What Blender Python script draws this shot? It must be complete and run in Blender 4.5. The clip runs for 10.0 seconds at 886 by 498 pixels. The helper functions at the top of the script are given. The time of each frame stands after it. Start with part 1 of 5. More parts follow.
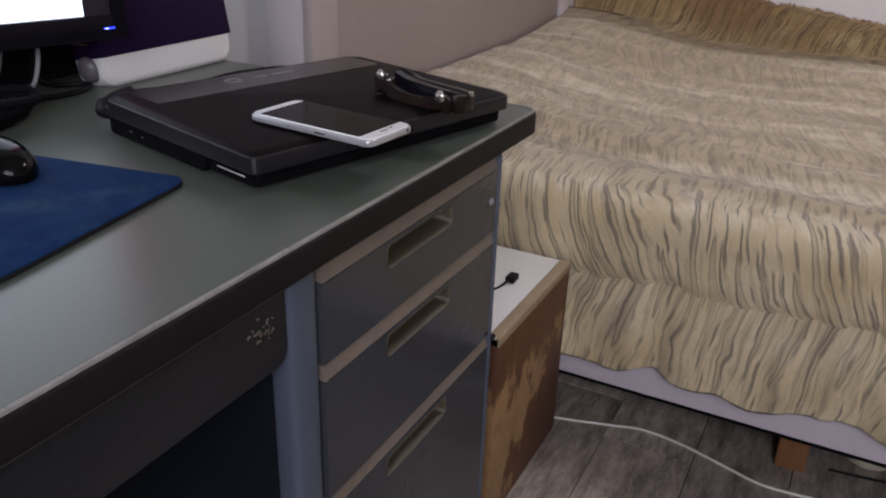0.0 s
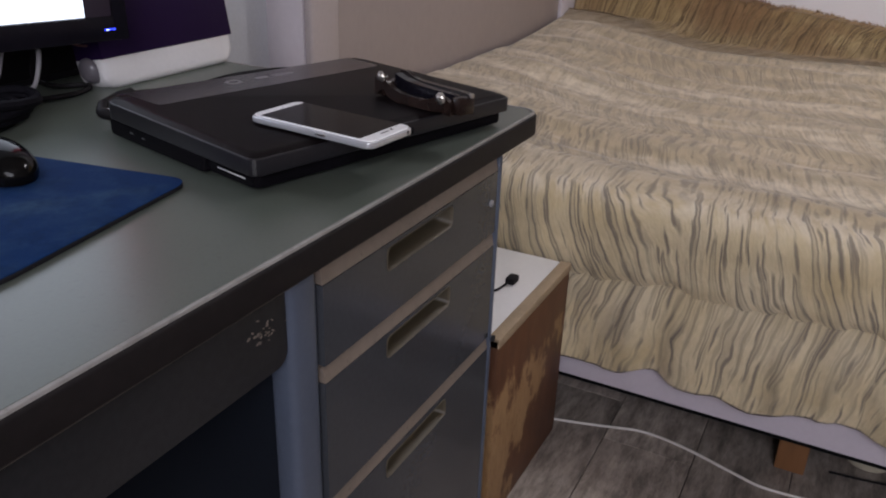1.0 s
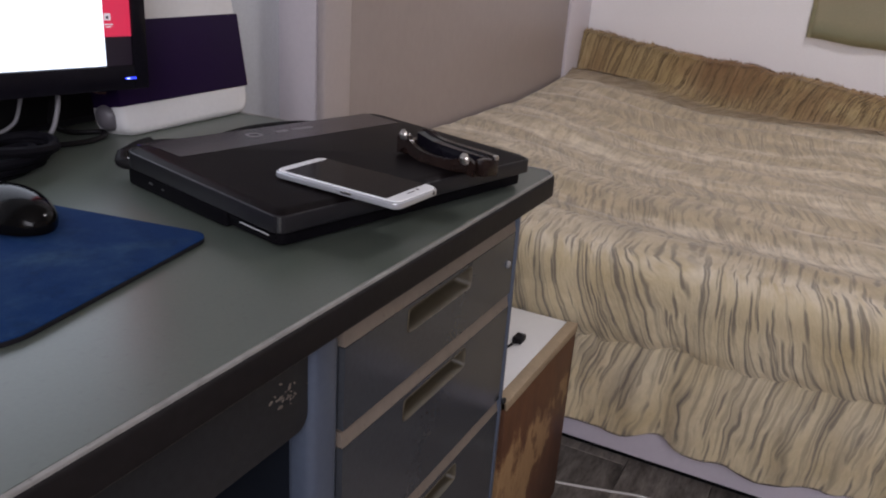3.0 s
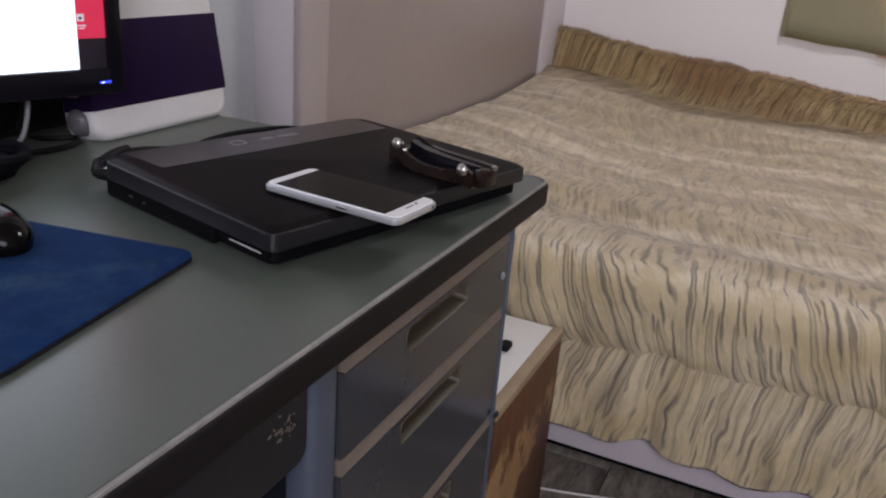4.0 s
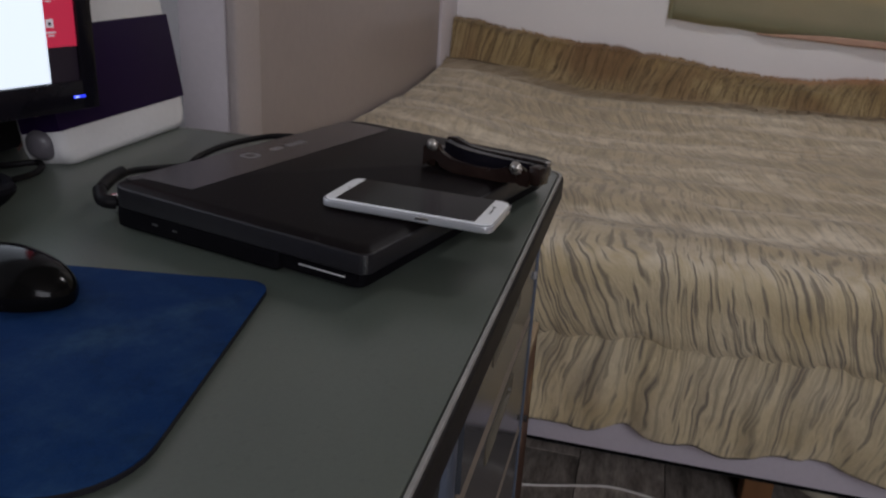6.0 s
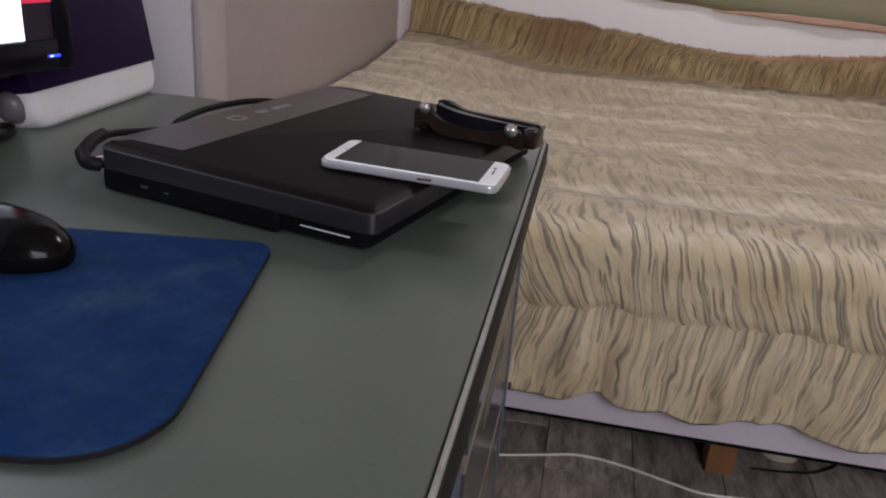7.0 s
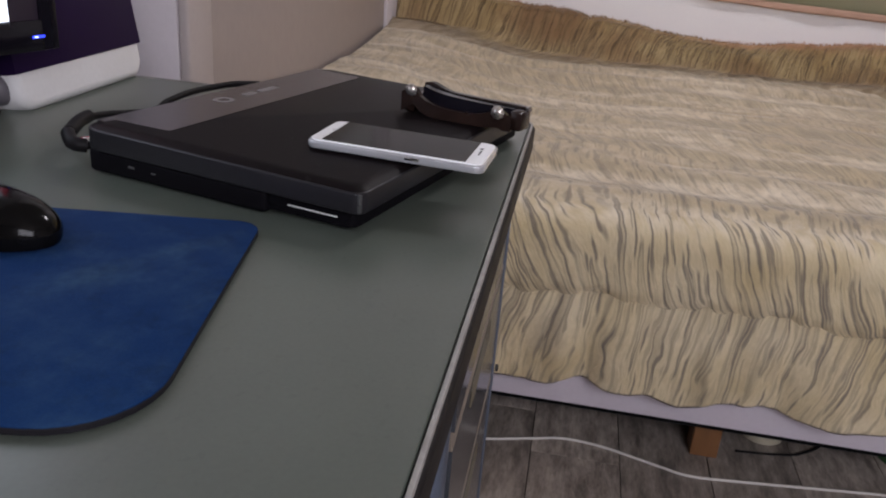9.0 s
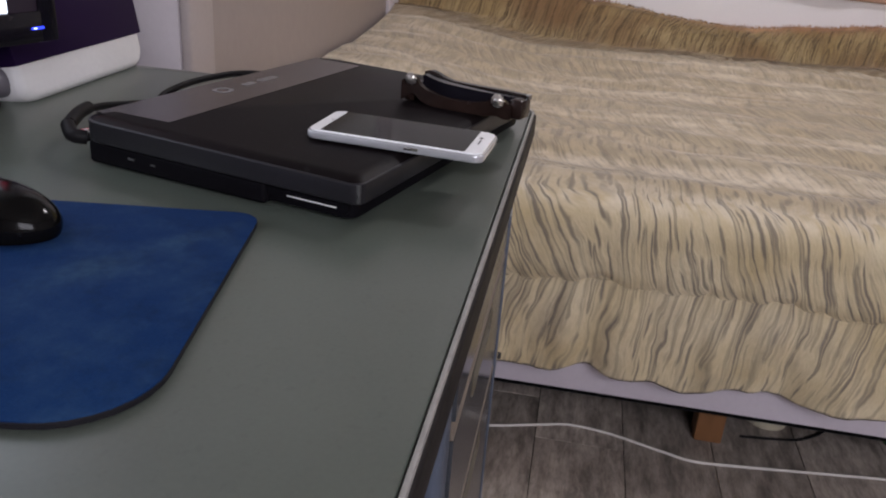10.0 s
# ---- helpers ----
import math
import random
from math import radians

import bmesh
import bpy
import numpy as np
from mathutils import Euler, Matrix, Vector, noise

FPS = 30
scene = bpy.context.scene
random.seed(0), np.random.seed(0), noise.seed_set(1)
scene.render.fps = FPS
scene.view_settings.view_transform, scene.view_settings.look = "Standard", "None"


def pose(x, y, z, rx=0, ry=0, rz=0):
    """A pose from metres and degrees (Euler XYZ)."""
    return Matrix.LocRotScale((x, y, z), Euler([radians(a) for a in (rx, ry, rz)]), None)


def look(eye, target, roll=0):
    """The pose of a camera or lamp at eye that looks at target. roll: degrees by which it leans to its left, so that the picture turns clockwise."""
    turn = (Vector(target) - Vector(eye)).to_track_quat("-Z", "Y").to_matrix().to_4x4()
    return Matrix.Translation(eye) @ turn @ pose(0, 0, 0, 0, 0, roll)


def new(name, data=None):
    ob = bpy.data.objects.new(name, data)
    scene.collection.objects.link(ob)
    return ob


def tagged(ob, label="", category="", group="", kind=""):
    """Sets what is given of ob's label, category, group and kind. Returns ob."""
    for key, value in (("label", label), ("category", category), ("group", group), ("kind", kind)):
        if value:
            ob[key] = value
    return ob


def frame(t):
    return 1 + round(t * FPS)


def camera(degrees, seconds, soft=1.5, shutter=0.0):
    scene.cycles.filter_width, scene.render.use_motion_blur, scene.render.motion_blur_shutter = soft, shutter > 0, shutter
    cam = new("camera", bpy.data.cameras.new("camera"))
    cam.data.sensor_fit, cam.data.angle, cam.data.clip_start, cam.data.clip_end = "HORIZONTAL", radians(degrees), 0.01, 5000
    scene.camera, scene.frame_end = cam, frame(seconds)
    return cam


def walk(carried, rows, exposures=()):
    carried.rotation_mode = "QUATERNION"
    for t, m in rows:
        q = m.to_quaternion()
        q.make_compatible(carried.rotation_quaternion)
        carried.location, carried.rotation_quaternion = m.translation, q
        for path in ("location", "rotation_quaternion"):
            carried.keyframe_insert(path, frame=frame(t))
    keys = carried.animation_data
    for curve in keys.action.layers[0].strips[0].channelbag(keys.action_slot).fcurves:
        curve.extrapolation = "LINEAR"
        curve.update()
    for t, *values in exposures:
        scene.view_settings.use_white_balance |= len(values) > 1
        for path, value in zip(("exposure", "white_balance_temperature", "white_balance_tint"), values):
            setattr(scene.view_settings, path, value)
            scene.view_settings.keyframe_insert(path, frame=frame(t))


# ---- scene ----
cam = camera(57.6, 10.0, soft=2.0, shutter=0.5)

PATH = [
    (0, (-0.943, -0.354, 0.995), (0.685, 0.47, 0.177), 1.9),
    (0.5, (-0.944, -0.355, 0.996), (0.685, 0.471, 0.181), 2.0),
    (1, (-0.943, -0.354, 0.996), (0.686, 0.471, 0.18), 2.0),
    (1.5, (-0.945, -0.35, 0.995), (0.693, 0.487, 0.211), 2.2),
    (2, (-0.945, -0.345, 0.997), (0.708, 0.496, 0.25), 2.9),
    (2.5, (-0.944, -0.335, 0.997), (0.722, 0.504, 0.275), 3.5),
    (2.7, (-0.946, -0.328, 0.999), (0.729, 0.51, 0.296), 3.7),
    (3.8, (-0.927, -0.287, 1.005), (0.76, 0.503, 0.278), 4.4),
    (4, (-0.924, -0.274, 1.007), (0.787, 0.478, 0.296), 4.6),
    (4.5, (-0.934, -0.226, 1.006), (0.805, 0.462, 0.298), 4.9),
    (5, (-0.943, -0.171, 1.011), (0.845, 0.462, 0.377), 3.5),
    (5.5, (-0.95, -0.13, 1.007), (0.863, 0.435, 0.382), 2.9),
    (6, (-0.937, -0.081, 0.987), (0.886, 0.351, 0.286), 3.3),
    (6.2, (-0.931, -0.066, 0.983), (0.888, 0.335, 0.256), 2.9),
    (7.3, (-0.949, -0.039, 0.966), (0.89, 0.245, 0.233), 4.9),
    (7.5, (-0.95, -0.039, 0.966), (0.893, 0.254, 0.248), 4.9),
    (8, (-0.955, -0.038, 0.966), (0.893, 0.238, 0.254), 5.1),
    (8.5, (-0.953, -0.039, 0.964), (0.884, 0.233, 0.219), 4.9),
    (9, (-0.951, -0.042, 0.963), (0.878, 0.226, 0.2), 4.7),
    (9.5, (-0.95, -0.045, 0.966), (0.866, 0.228, 0.173), 4.4),
    (10, (-0.949, -0.046, 0.966), (0.865, 0.231, 0.17), 4.2),
]
walk(cam, [(t, look(eye, target, roll)) for t, eye, target, roll in PATH],
     exposures=[(t, e, k, 12 if 5.2 < t < 6.5 else 16) for t, e, k in ((0, -0.34, 5990), (1.5, -0.35, 6000), (2.5, -0.30, 6020), (4.0, -0.29, 6050), (4.5, -0.28, 6060), (5.0, -0.41, 6000), (5.5, -0.70, 6000), (6.0, -1.00, 6020), (7.3, -0.22, 6060), (8.5, -0.19, 6050), (10, -0.16, 6040))])

# ---- light and exposure ----
world = bpy.data.worlds.new("sky")
scene.world = world
world.use_nodes = True
wn, wl = world.node_tree.nodes, world.node_tree.links
sky = wn.new("ShaderNodeTexSky")
sky.sky_type, sky.sun_disc = "NISHITA", False
sky.sun_elevation, sky.sun_rotation = radians(29), radians(67)
wn["Background"].inputs["Strength"].default_value = 0.08
wl.new(sky.outputs["Color"], wn["Background"].inputs["Color"])

sun = new("sun", bpy.data.lights.new("sun", "SUN"))
sun.data.energy, sun.data.angle, sun.data.color = 2.6, radians(40), (1.0, 0.84, 0.64)
sun.matrix_world = look((6, -3.0, 3.9), (1.0, -0.9, 0.9))

window_light = new("window_light", bpy.data.lights.new("window_light", "AREA"))
window_light.data.shape, window_light.data.size, window_light.data.size_y = "RECTANGLE", 1.3, 1.15
window_light.data.energy, window_light.data.color = 43, (1.0, 0.965, 0.97)
# Unseen ceiling source, added to brighten the bed and the far wall.
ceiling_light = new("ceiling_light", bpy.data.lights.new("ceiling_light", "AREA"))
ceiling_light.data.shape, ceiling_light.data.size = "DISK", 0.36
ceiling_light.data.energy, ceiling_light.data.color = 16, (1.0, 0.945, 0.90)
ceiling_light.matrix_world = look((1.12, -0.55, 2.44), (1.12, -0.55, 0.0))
window_light.matrix_world = look((-2.26, -1.15, 1.72), (0.0, -0.85, 1.2))


# ---- materials ----
def nodes_of(m):
    m.use_nodes = True
    t = m.node_tree
    return t.nodes, t.links, t.nodes["Principled BSDF"]


def mix_colors(n, l, fac, a, b, mode="MIX"):
    x = n.new("ShaderNodeMix")
    x.data_type, x.blend_type = "RGBA", mode
    for sock, v in ((x.inputs[0], fac), (x.inputs[6], a), (x.inputs[7], b)):
        if isinstance(v, (int, float)):
            sock.default_value = v
        elif isinstance(v, tuple):
            sock.default_value = (*v, 1) if len(v) == 3 else v
        else:
            l.new(v, sock)
    return x.outputs[2]


def ramp(n, l, fac, stops):
    r = n.new("ShaderNodeValToRGB")
    e = r.color_ramp.elements
    while len(e) < len(stops):
        e.new(0.5)
    for el, (p, c) in zip(e, stops):
        el.position, el.color = p, (c, c, c, 1) if isinstance(c, (int, float)) else (*c, 1)
    l.new(fac, r.inputs[0])
    return r.outputs[0]


def noise_node(n, l, scale, detail=4, stretch=(1, 1, 1), coord="Object", rough=0.55):
    tc, mp, nz = n.new("ShaderNodeTexCoord"), n.new("ShaderNodeMapping"), n.new("ShaderNodeTexNoise")
    mp.inputs["Scale"].default_value = stretch
    l.new(tc.outputs[coord], mp.inputs[0])
    l.new(mp.outputs[0], nz.inputs["Vector"])
    nz.inputs["Scale"].default_value, nz.inputs["Detail"].default_value = scale, detail
    nz.inputs["Roughness"].default_value = rough
    return nz.outputs[0]


def surface(name, color, rough=0.5, metal=0.0, vary=0.15, grain=60, patch=5, bump=0.1, depth=0.001,
            stretch=(1, 1, 1), rough_vary=0.1, coat=0.0, spec=0.5):
    """Base colour with patches and grain at two scales, uneven gloss and fine relief."""
    m = bpy.data.materials.new(name)
    n, l, p = nodes_of(m)
    fine, broad = noise_node(n, l, grain, 5, stretch), noise_node(n, l, patch, 3, stretch)
    dark = tuple(c * (1 - vary) for c in color)
    light = tuple(min(1, c * (1 + vary)) for c in color)
    c1 = mix_colors(n, l, ramp(n, l, broad, [(0.3, 0.0), (0.7, 1.0)]), dark, light)
    c2 = mix_colors(n, l, ramp(n, l, fine, [(0.35, 0.0), (0.65, 1.0)]), tuple(c * (1 - vary * 0.6) for c in color), light)
    l.new(mix_colors(n, l, 0.45, c1, c2), p.inputs["Base Color"])
    r = n.new("ShaderNodeMapRange")
    r.inputs["To Min"].default_value, r.inputs["To Max"].default_value = max(0.02, rough - rough_vary), min(1, rough + rough_vary)
    l.new(broad, r.inputs[0])
    l.new(r.outputs[0], p.inputs["Roughness"])
    p.inputs["Metallic"].default_value = metal
    p.inputs["Coat Weight"].default_value = coat
    p.inputs["Specular IOR Level"].default_value = spec
    if bump:
        b = n.new("ShaderNodeBump")
        b.inputs["Strength"].default_value, b.inputs["Distance"].default_value = bump, depth
        l.new(fine, b.inputs["Height"])
        l.new(b.outputs[0], p.inputs["Normal"])
    return m


def glow(name, color, strength):
    m = bpy.data.materials.new(name)
    n, l, p = nodes_of(m)
    p.inputs["Base Color"].default_value = (0.02, 0.02, 0.02, 1)
    p.inputs["Emission Color"].default_value = (*color, 1)
    p.inputs["Emission Strength"].default_value = strength
    p.inputs["Roughness"].default_value = 0.3
    return m


M = {}
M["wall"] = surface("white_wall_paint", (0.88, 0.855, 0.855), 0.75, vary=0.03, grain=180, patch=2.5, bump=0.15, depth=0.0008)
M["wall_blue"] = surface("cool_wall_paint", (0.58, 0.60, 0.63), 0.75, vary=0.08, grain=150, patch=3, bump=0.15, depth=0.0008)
# Unseen walls and ceiling are darkened to lower bounce and reflections.
M["wall_darkened"] = surface("darkened_beige_wall_paint", (0.34, 0.30, 0.27), 0.8, vary=0.06, grain=150, patch=3, bump=0.15, depth=0.0008)
M["ceiling"] = surface("toned_down_ceiling_paint", (0.42, 0.38, 0.34), 0.85, vary=0.03, grain=120, patch=2, bump=0.1)
M["wardrobe"] = surface("pinkish_wardrobe_paint", (0.36, 0.305, 0.28), 0.42, vary=0.06, grain=60, patch=2.2, bump=0.02, depth=0.0005, stretch=(1, 1, 0.6))
M["wardrobe_side"] = surface("pale_lilac_paint", (0.68, 0.63, 0.66), 0.5, vary=0.05, grain=90, patch=3, bump=0.08, depth=0.0006)
M["stile"] = surface("greyish_lilac_stile_paint", (0.47, 0.415, 0.40), 0.5, vary=0.06, grain=90, patch=3, bump=0.08, depth=0.0006)
# Pale and dark tones for unseen boards that shape the desk's reflection.
M["door_reflector"] = surface("pale_cool_reflector_paint", (0.86, 0.90, 0.92), 0.45, vary=0.05, grain=90, patch=3, bump=0.06, depth=0.0006)
M["dark_reflector"] = surface("dark_reflector_board", (0.075, 0.052, 0.040), 0.6, vary=0.2, grain=70, patch=5, bump=0.1, stretch=(0.2, 1, 1))
M["moulding"] = surface("dulled_moulding_paint", (0.36, 0.295, 0.27), 0.55, vary=0.12, bump=0.05)
M["groove"] = surface("carved_line_brown", (0.27, 0.21, 0.19), 0.5, vary=0.15, bump=0.05)
M["desk_top"] = surface("grey_green_linoleum", (0.094, 0.110, 0.091), 0.34, vary=0.11, grain=320, patch=7, bump=0, rough_vary=0.04, spec=0.95)
M["desk_rim"] = surface("worn_aluminium_rim", (0.29, 0.28, 0.265), 0.5, 0.1, vary=0.35, grain=60, patch=22, bump=0.1, depth=0.0006)
M["rubber"] = surface("dark_edge_rubber", (0.013, 0.011, 0.0115), 0.55, vary=0.3, grain=90, patch=10, bump=0.15, depth=0.0006, spec=0.15)
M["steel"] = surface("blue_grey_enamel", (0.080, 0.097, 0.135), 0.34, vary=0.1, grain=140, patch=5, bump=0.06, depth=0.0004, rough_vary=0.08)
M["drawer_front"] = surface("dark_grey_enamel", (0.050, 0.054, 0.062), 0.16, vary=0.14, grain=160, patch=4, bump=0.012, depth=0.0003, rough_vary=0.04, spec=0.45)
# Same enamel as steel, darkened to hold the knee-hole shade.
M["steel_shaded"] = surface("shaded_blue_grey_enamel", (0.008, 0.0105, 0.016), 0.5, vary=0.15, grain=120, patch=4, bump=0.06, spec=0.2)
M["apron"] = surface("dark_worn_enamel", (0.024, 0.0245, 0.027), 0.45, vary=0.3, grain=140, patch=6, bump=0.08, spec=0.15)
# Near-black that paints in deep shade under the desk and bed rail.
M["deep_shade"] = surface("deep_shade_black", (0.006, 0.006, 0.007), 0.6, vary=0.2, spec=0.05)
M["cream_lip"] = surface("cream_enamel_lip", (0.20, 0.163, 0.132), 0.5, vary=0.16, grain=80, patch=9, bump=0.08)
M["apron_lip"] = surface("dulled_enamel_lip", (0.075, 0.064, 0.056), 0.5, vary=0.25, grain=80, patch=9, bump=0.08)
M["pull_rim"] = surface("yellowed_plastic_pull", (0.085, 0.070, 0.046), 0.5, vary=0.16, grain=70, patch=20, bump=0.06)
M["cup"] = surface("yellowed_pull_plastic", (0.062, 0.050, 0.031), 0.45, vary=0.2)
M["scratch"] = surface("bared_metal", (0.17, 0.142, 0.118), 0.5, vary=0.3)
M["subfloor"] = surface("dark_floor_joint", (0.05, 0.042, 0.036), 0.8, vary=0.2)
# Black that paints in shade inside and underneath; also small dark details.
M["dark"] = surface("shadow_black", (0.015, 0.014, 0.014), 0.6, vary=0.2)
M["lap_lid"] = surface("black_lid_plastic", (0.0075, 0.0055, 0.006), 0.42, vary=0.2, grain=400, patch=8, bump=0.05, depth=0.0002, rough_vary=0.05, spec=0.06)
M["lap_rim"] = surface("grey_lid_rim", (0.019, 0.018, 0.021), 0.36, 0.1, vary=0.15, grain=200, patch=12, bump=0.04, spec=0.3)
M["lap_strip"] = surface("brushed_grey_strip", (0.105, 0.092, 0.10), 0.26, 0.75, vary=0.15, grain=220, patch=12, bump=0.05, stretch=(0.15, 1, 1), depth=0.0003)
M["lap_base"] = surface("black_base_plastic", (0.0055, 0.005, 0.0065), 0.5, vary=0.2, grain=250, patch=10, bump=0.06, spec=0.04)
M["silver"] = surface("silver_metal", (0.72, 0.70, 0.68), 0.18, 1.0, vary=0.1, grain=120, patch=30, bump=0.05)
M["hinge_metal"] = surface("dull_hinge_silver", (0.52, 0.49, 0.45), 0.28, 0.9, vary=0.25, grain=500, patch=150, bump=0.3, depth=0.0006)
M["slot_metal"] = surface("bright_slot_metal", (0.85, 0.84, 0.82), 0.45, 0.3, vary=0.06, bump=0)
M["port_metal"] = surface("dim_port_metal", (0.10, 0.10, 0.10), 0.4, 0.5, vary=0.2, bump=0)
M["chip_text"] = surface("pale_silver_marks", (0.22, 0.21, 0.22), 0.35, 0.5, vary=0.05, bump=0)
M["phone_white"] = surface("glossy_white_plastic", (0.93, 0.95, 0.97), 0.22, vary=0.02, grain=100, patch=10, bump=0, coat=0.4)
M["phone_side"] = surface("pearl_silver_frame", (0.60, 0.61, 0.64), 0.2, 0.5, vary=0.06, grain=90, patch=20, bump=0)
M["phone_glass"] = surface("black_screen_glass", (0.006, 0.006, 0.007), 0.10, vary=0.1, bump=0, rough_vary=0.02, spec=0.06)
M["tort"] = surface("dark_brown_acetate", (0.018, 0.010, 0.008), 0.22, vary=0.4, grain=60, patch=25, bump=0, spec=0.35)
M["black_gloss"] = surface("glossy_black_plastic", (0.009, 0.008, 0.012), 0.15, vary=0.2, grain=100, patch=15, bump=0.02, rough_vary=0.05, spec=0.25)
M["mouse_black"] = surface("satin_black_plastic", (0.004, 0.0038, 0.004), 0.15, vary=0.2, grain=200, patch=15, bump=0.01, rough_vary=0.04, spec=0.16)
M["black_matte"] = surface("matte_black_plastic", (0.012, 0.011, 0.014), 0.6, vary=0.2, grain=150, patch=15, bump=0.05, spec=0.2)
M["cable_black"] = surface("black_cable_rubber", (0.009, 0.008, 0.009), 0.5, vary=0.2, grain=120, patch=30, bump=0, spec=0.12)
M["cable_grey"] = surface("grey_cable_rubber", (0.32, 0.32, 0.33), 0.4, vary=0.1, bump=0)
M["cable_pale"] = surface("pale_grey_cable", (0.24, 0.235, 0.25), 0.45, vary=0.1, bump=0)
M["wire"] = surface("reddish_wire_plastic", (0.16, 0.075, 0.06), 0.45, vary=0.1, bump=0)
M["coil"] = surface("dull_black_cable", (0.007, 0.0065, 0.009), 0.7, vary=0.2, bump=0, spec=0.05)
M["cable_white"] = surface("white_cable_rubber", (0.66, 0.63, 0.59), 0.4, vary=0.08, grain=60, patch=18, bump=0.03)
M["purple"] = surface("dark_purple_print", (0.016, 0.006, 0.037), 0.55, vary=0.1, grain=150, patch=6, bump=0.03, spec=0.1)
M["box_white"] = surface("white_box_plastic", (0.76, 0.75, 0.75), 0.45, vary=0.05, grain=140, patch=12, bump=0.08, depth=0.0006)
M["box_grey"] = surface("grey_clear_plastic", (0.13, 0.12, 0.135), 0.35, vary=0.1, grain=60, patch=20, bump=0.05)
M["cab_white"] = surface("white_laminate_top", (0.74, 0.73, 0.71), 0.35, vary=0.04, grain=120, patch=8, bump=0.04)
M["cab_edge"] = surface("raw_chipboard_edge", (0.36, 0.27, 0.17), 0.75, vary=0.2, grain=240, patch=20, bump=0.3)
M["rail"] = surface("lilac_white_rail", (0.62, 0.57, 0.63), 0.45, vary=0.05, grain=100, patch=5, bump=0.05)
M["leg_wood"] = surface("orange_brown_wood", (0.20, 0.092, 0.036), 0.5, vary=0.2, grain=60, patch=12, bump=0.15, stretch=(1, 1, 0.2))
M["mattress"] = surface("mattress_ticking", (0.5, 0.47, 0.42), 0.9, vary=0.06, bump=0.2)
M["cream"] = surface("cream_plastic_ring", (0.55, 0.50, 0.38), 0.4, vary=0.1, bump=0.02)
M["green"] = surface("green_plastic", (0.03, 0.11, 0.035), 0.4, vary=0.25, grain=80, bump=0.1)
M["white_frame"] = surface("white_window_paint", (0.78, 0.78, 0.76), 0.4, vary=0.04, bump=0.05)
M["hem_orange"] = surface("salmon_curtain_hem", (0.52, 0.33, 0.24), 0.85, vary=0.12, grain=260, patch=12, bump=0.3, depth=0.0006)
M["screen_white"] = glow("bright_white_window", (0.88, 0.94, 1.0), 2.0)
M["screen_red"] = glow("crimson_wallpaper", (0.80, 0.03, 0.085), 1.0)
M["screen_dark"] = glow("dark_violet_wallpaper", (0.012, 0.004, 0.014), 0.6)
M["icon"] = glow("pale_icons", (0.9, 0.75, 0.78), 0.9)
M["added_lamp_glow"] = glow("added_lamp_diffuser", (1.0, 0.93, 0.85), 6.0)
M["led"] = glow("blue_power_led", (0.03, 0.05, 1.0), 3.0)
M["led_core"] = glow("pale_blue_led_core", (0.6, 0.7, 1.0), 3.0)


def add_specks(m, color, scale, amount):
    """Small dark specks over a finished surface."""
    n, l = m.node_tree.nodes, m.node_tree.links
    p = n["Principled BSDF"]
    old = p.inputs["Base Color"].links[0].from_socket
    spots = ramp(n, l, noise_node(n, l, scale, 2, rough=0.3), [(0.66, 0.0), (0.72, amount)])
    l.new(mix_colors(n, l, spots, old, color), p.inputs["Base Color"])


add_specks(M["desk_top"], (0.045, 0.05, 0.044), 210, 0.18)
add_specks(M["desk_top"], (0.11, 0.12, 0.105), 150, 0.22)
add_specks(M["desk_rim"], (0.10, 0.09, 0.08), 160, 0.35)
add_specks(M["cream_lip"], (0.10, 0.075, 0.055), 140, 0.4)
add_specks(M["lap_lid"], (0.03, 0.028, 0.028), 200, 0.25)


def pad_material():
    """Worn blue cloth: woven grain and rubbed pale patches."""
    m = bpy.data.materials.new("worn_blue_cloth")
    n, l, p = nodes_of(m)
    weave, worn, worn2 = noise_node(n, l, 600, 3), noise_node(n, l, 9, 5, rough=0.7), noise_node(n, l, 40, 5)
    base = mix_colors(n, l, weave, (0.0024, 0.0180, 0.080), (0.0046, 0.034, 0.128))
    rub = n.new("ShaderNodeMath")
    rub.operation = "MULTIPLY"
    l.new(ramp(n, l, worn, [(0.46, 0.0), (0.70, 0.75)]), rub.inputs[0])
    l.new(ramp(n, l, worn2, [(0.35, 0.1), (0.7, 1.0)]), rub.inputs[1])
    stain = ramp(n, l, noise_node(n, l, 22, 6, rough=0.75), [(0.50, 0.0), (0.68, 0.55)])
    base = mix_colors(n, l, stain, base, (0.0032, 0.0135, 0.043))
    l.new(mix_colors(n, l, rub.outputs[0], base, (0.040, 0.090, 0.165)), p.inputs["Base Color"])
    p.inputs["Roughness"].default_value = 0.9
    p.inputs["Specular IOR Level"].default_value = 0.15
    b = n.new("ShaderNodeBump")
    b.inputs["Strength"].default_value, b.inputs["Distance"].default_value = 0.3, 0.0006
    l.new(weave, b.inputs["Height"])
    l.new(b.outputs[0], p.inputs["Normal"])
    return m


M["pad"] = pad_material()


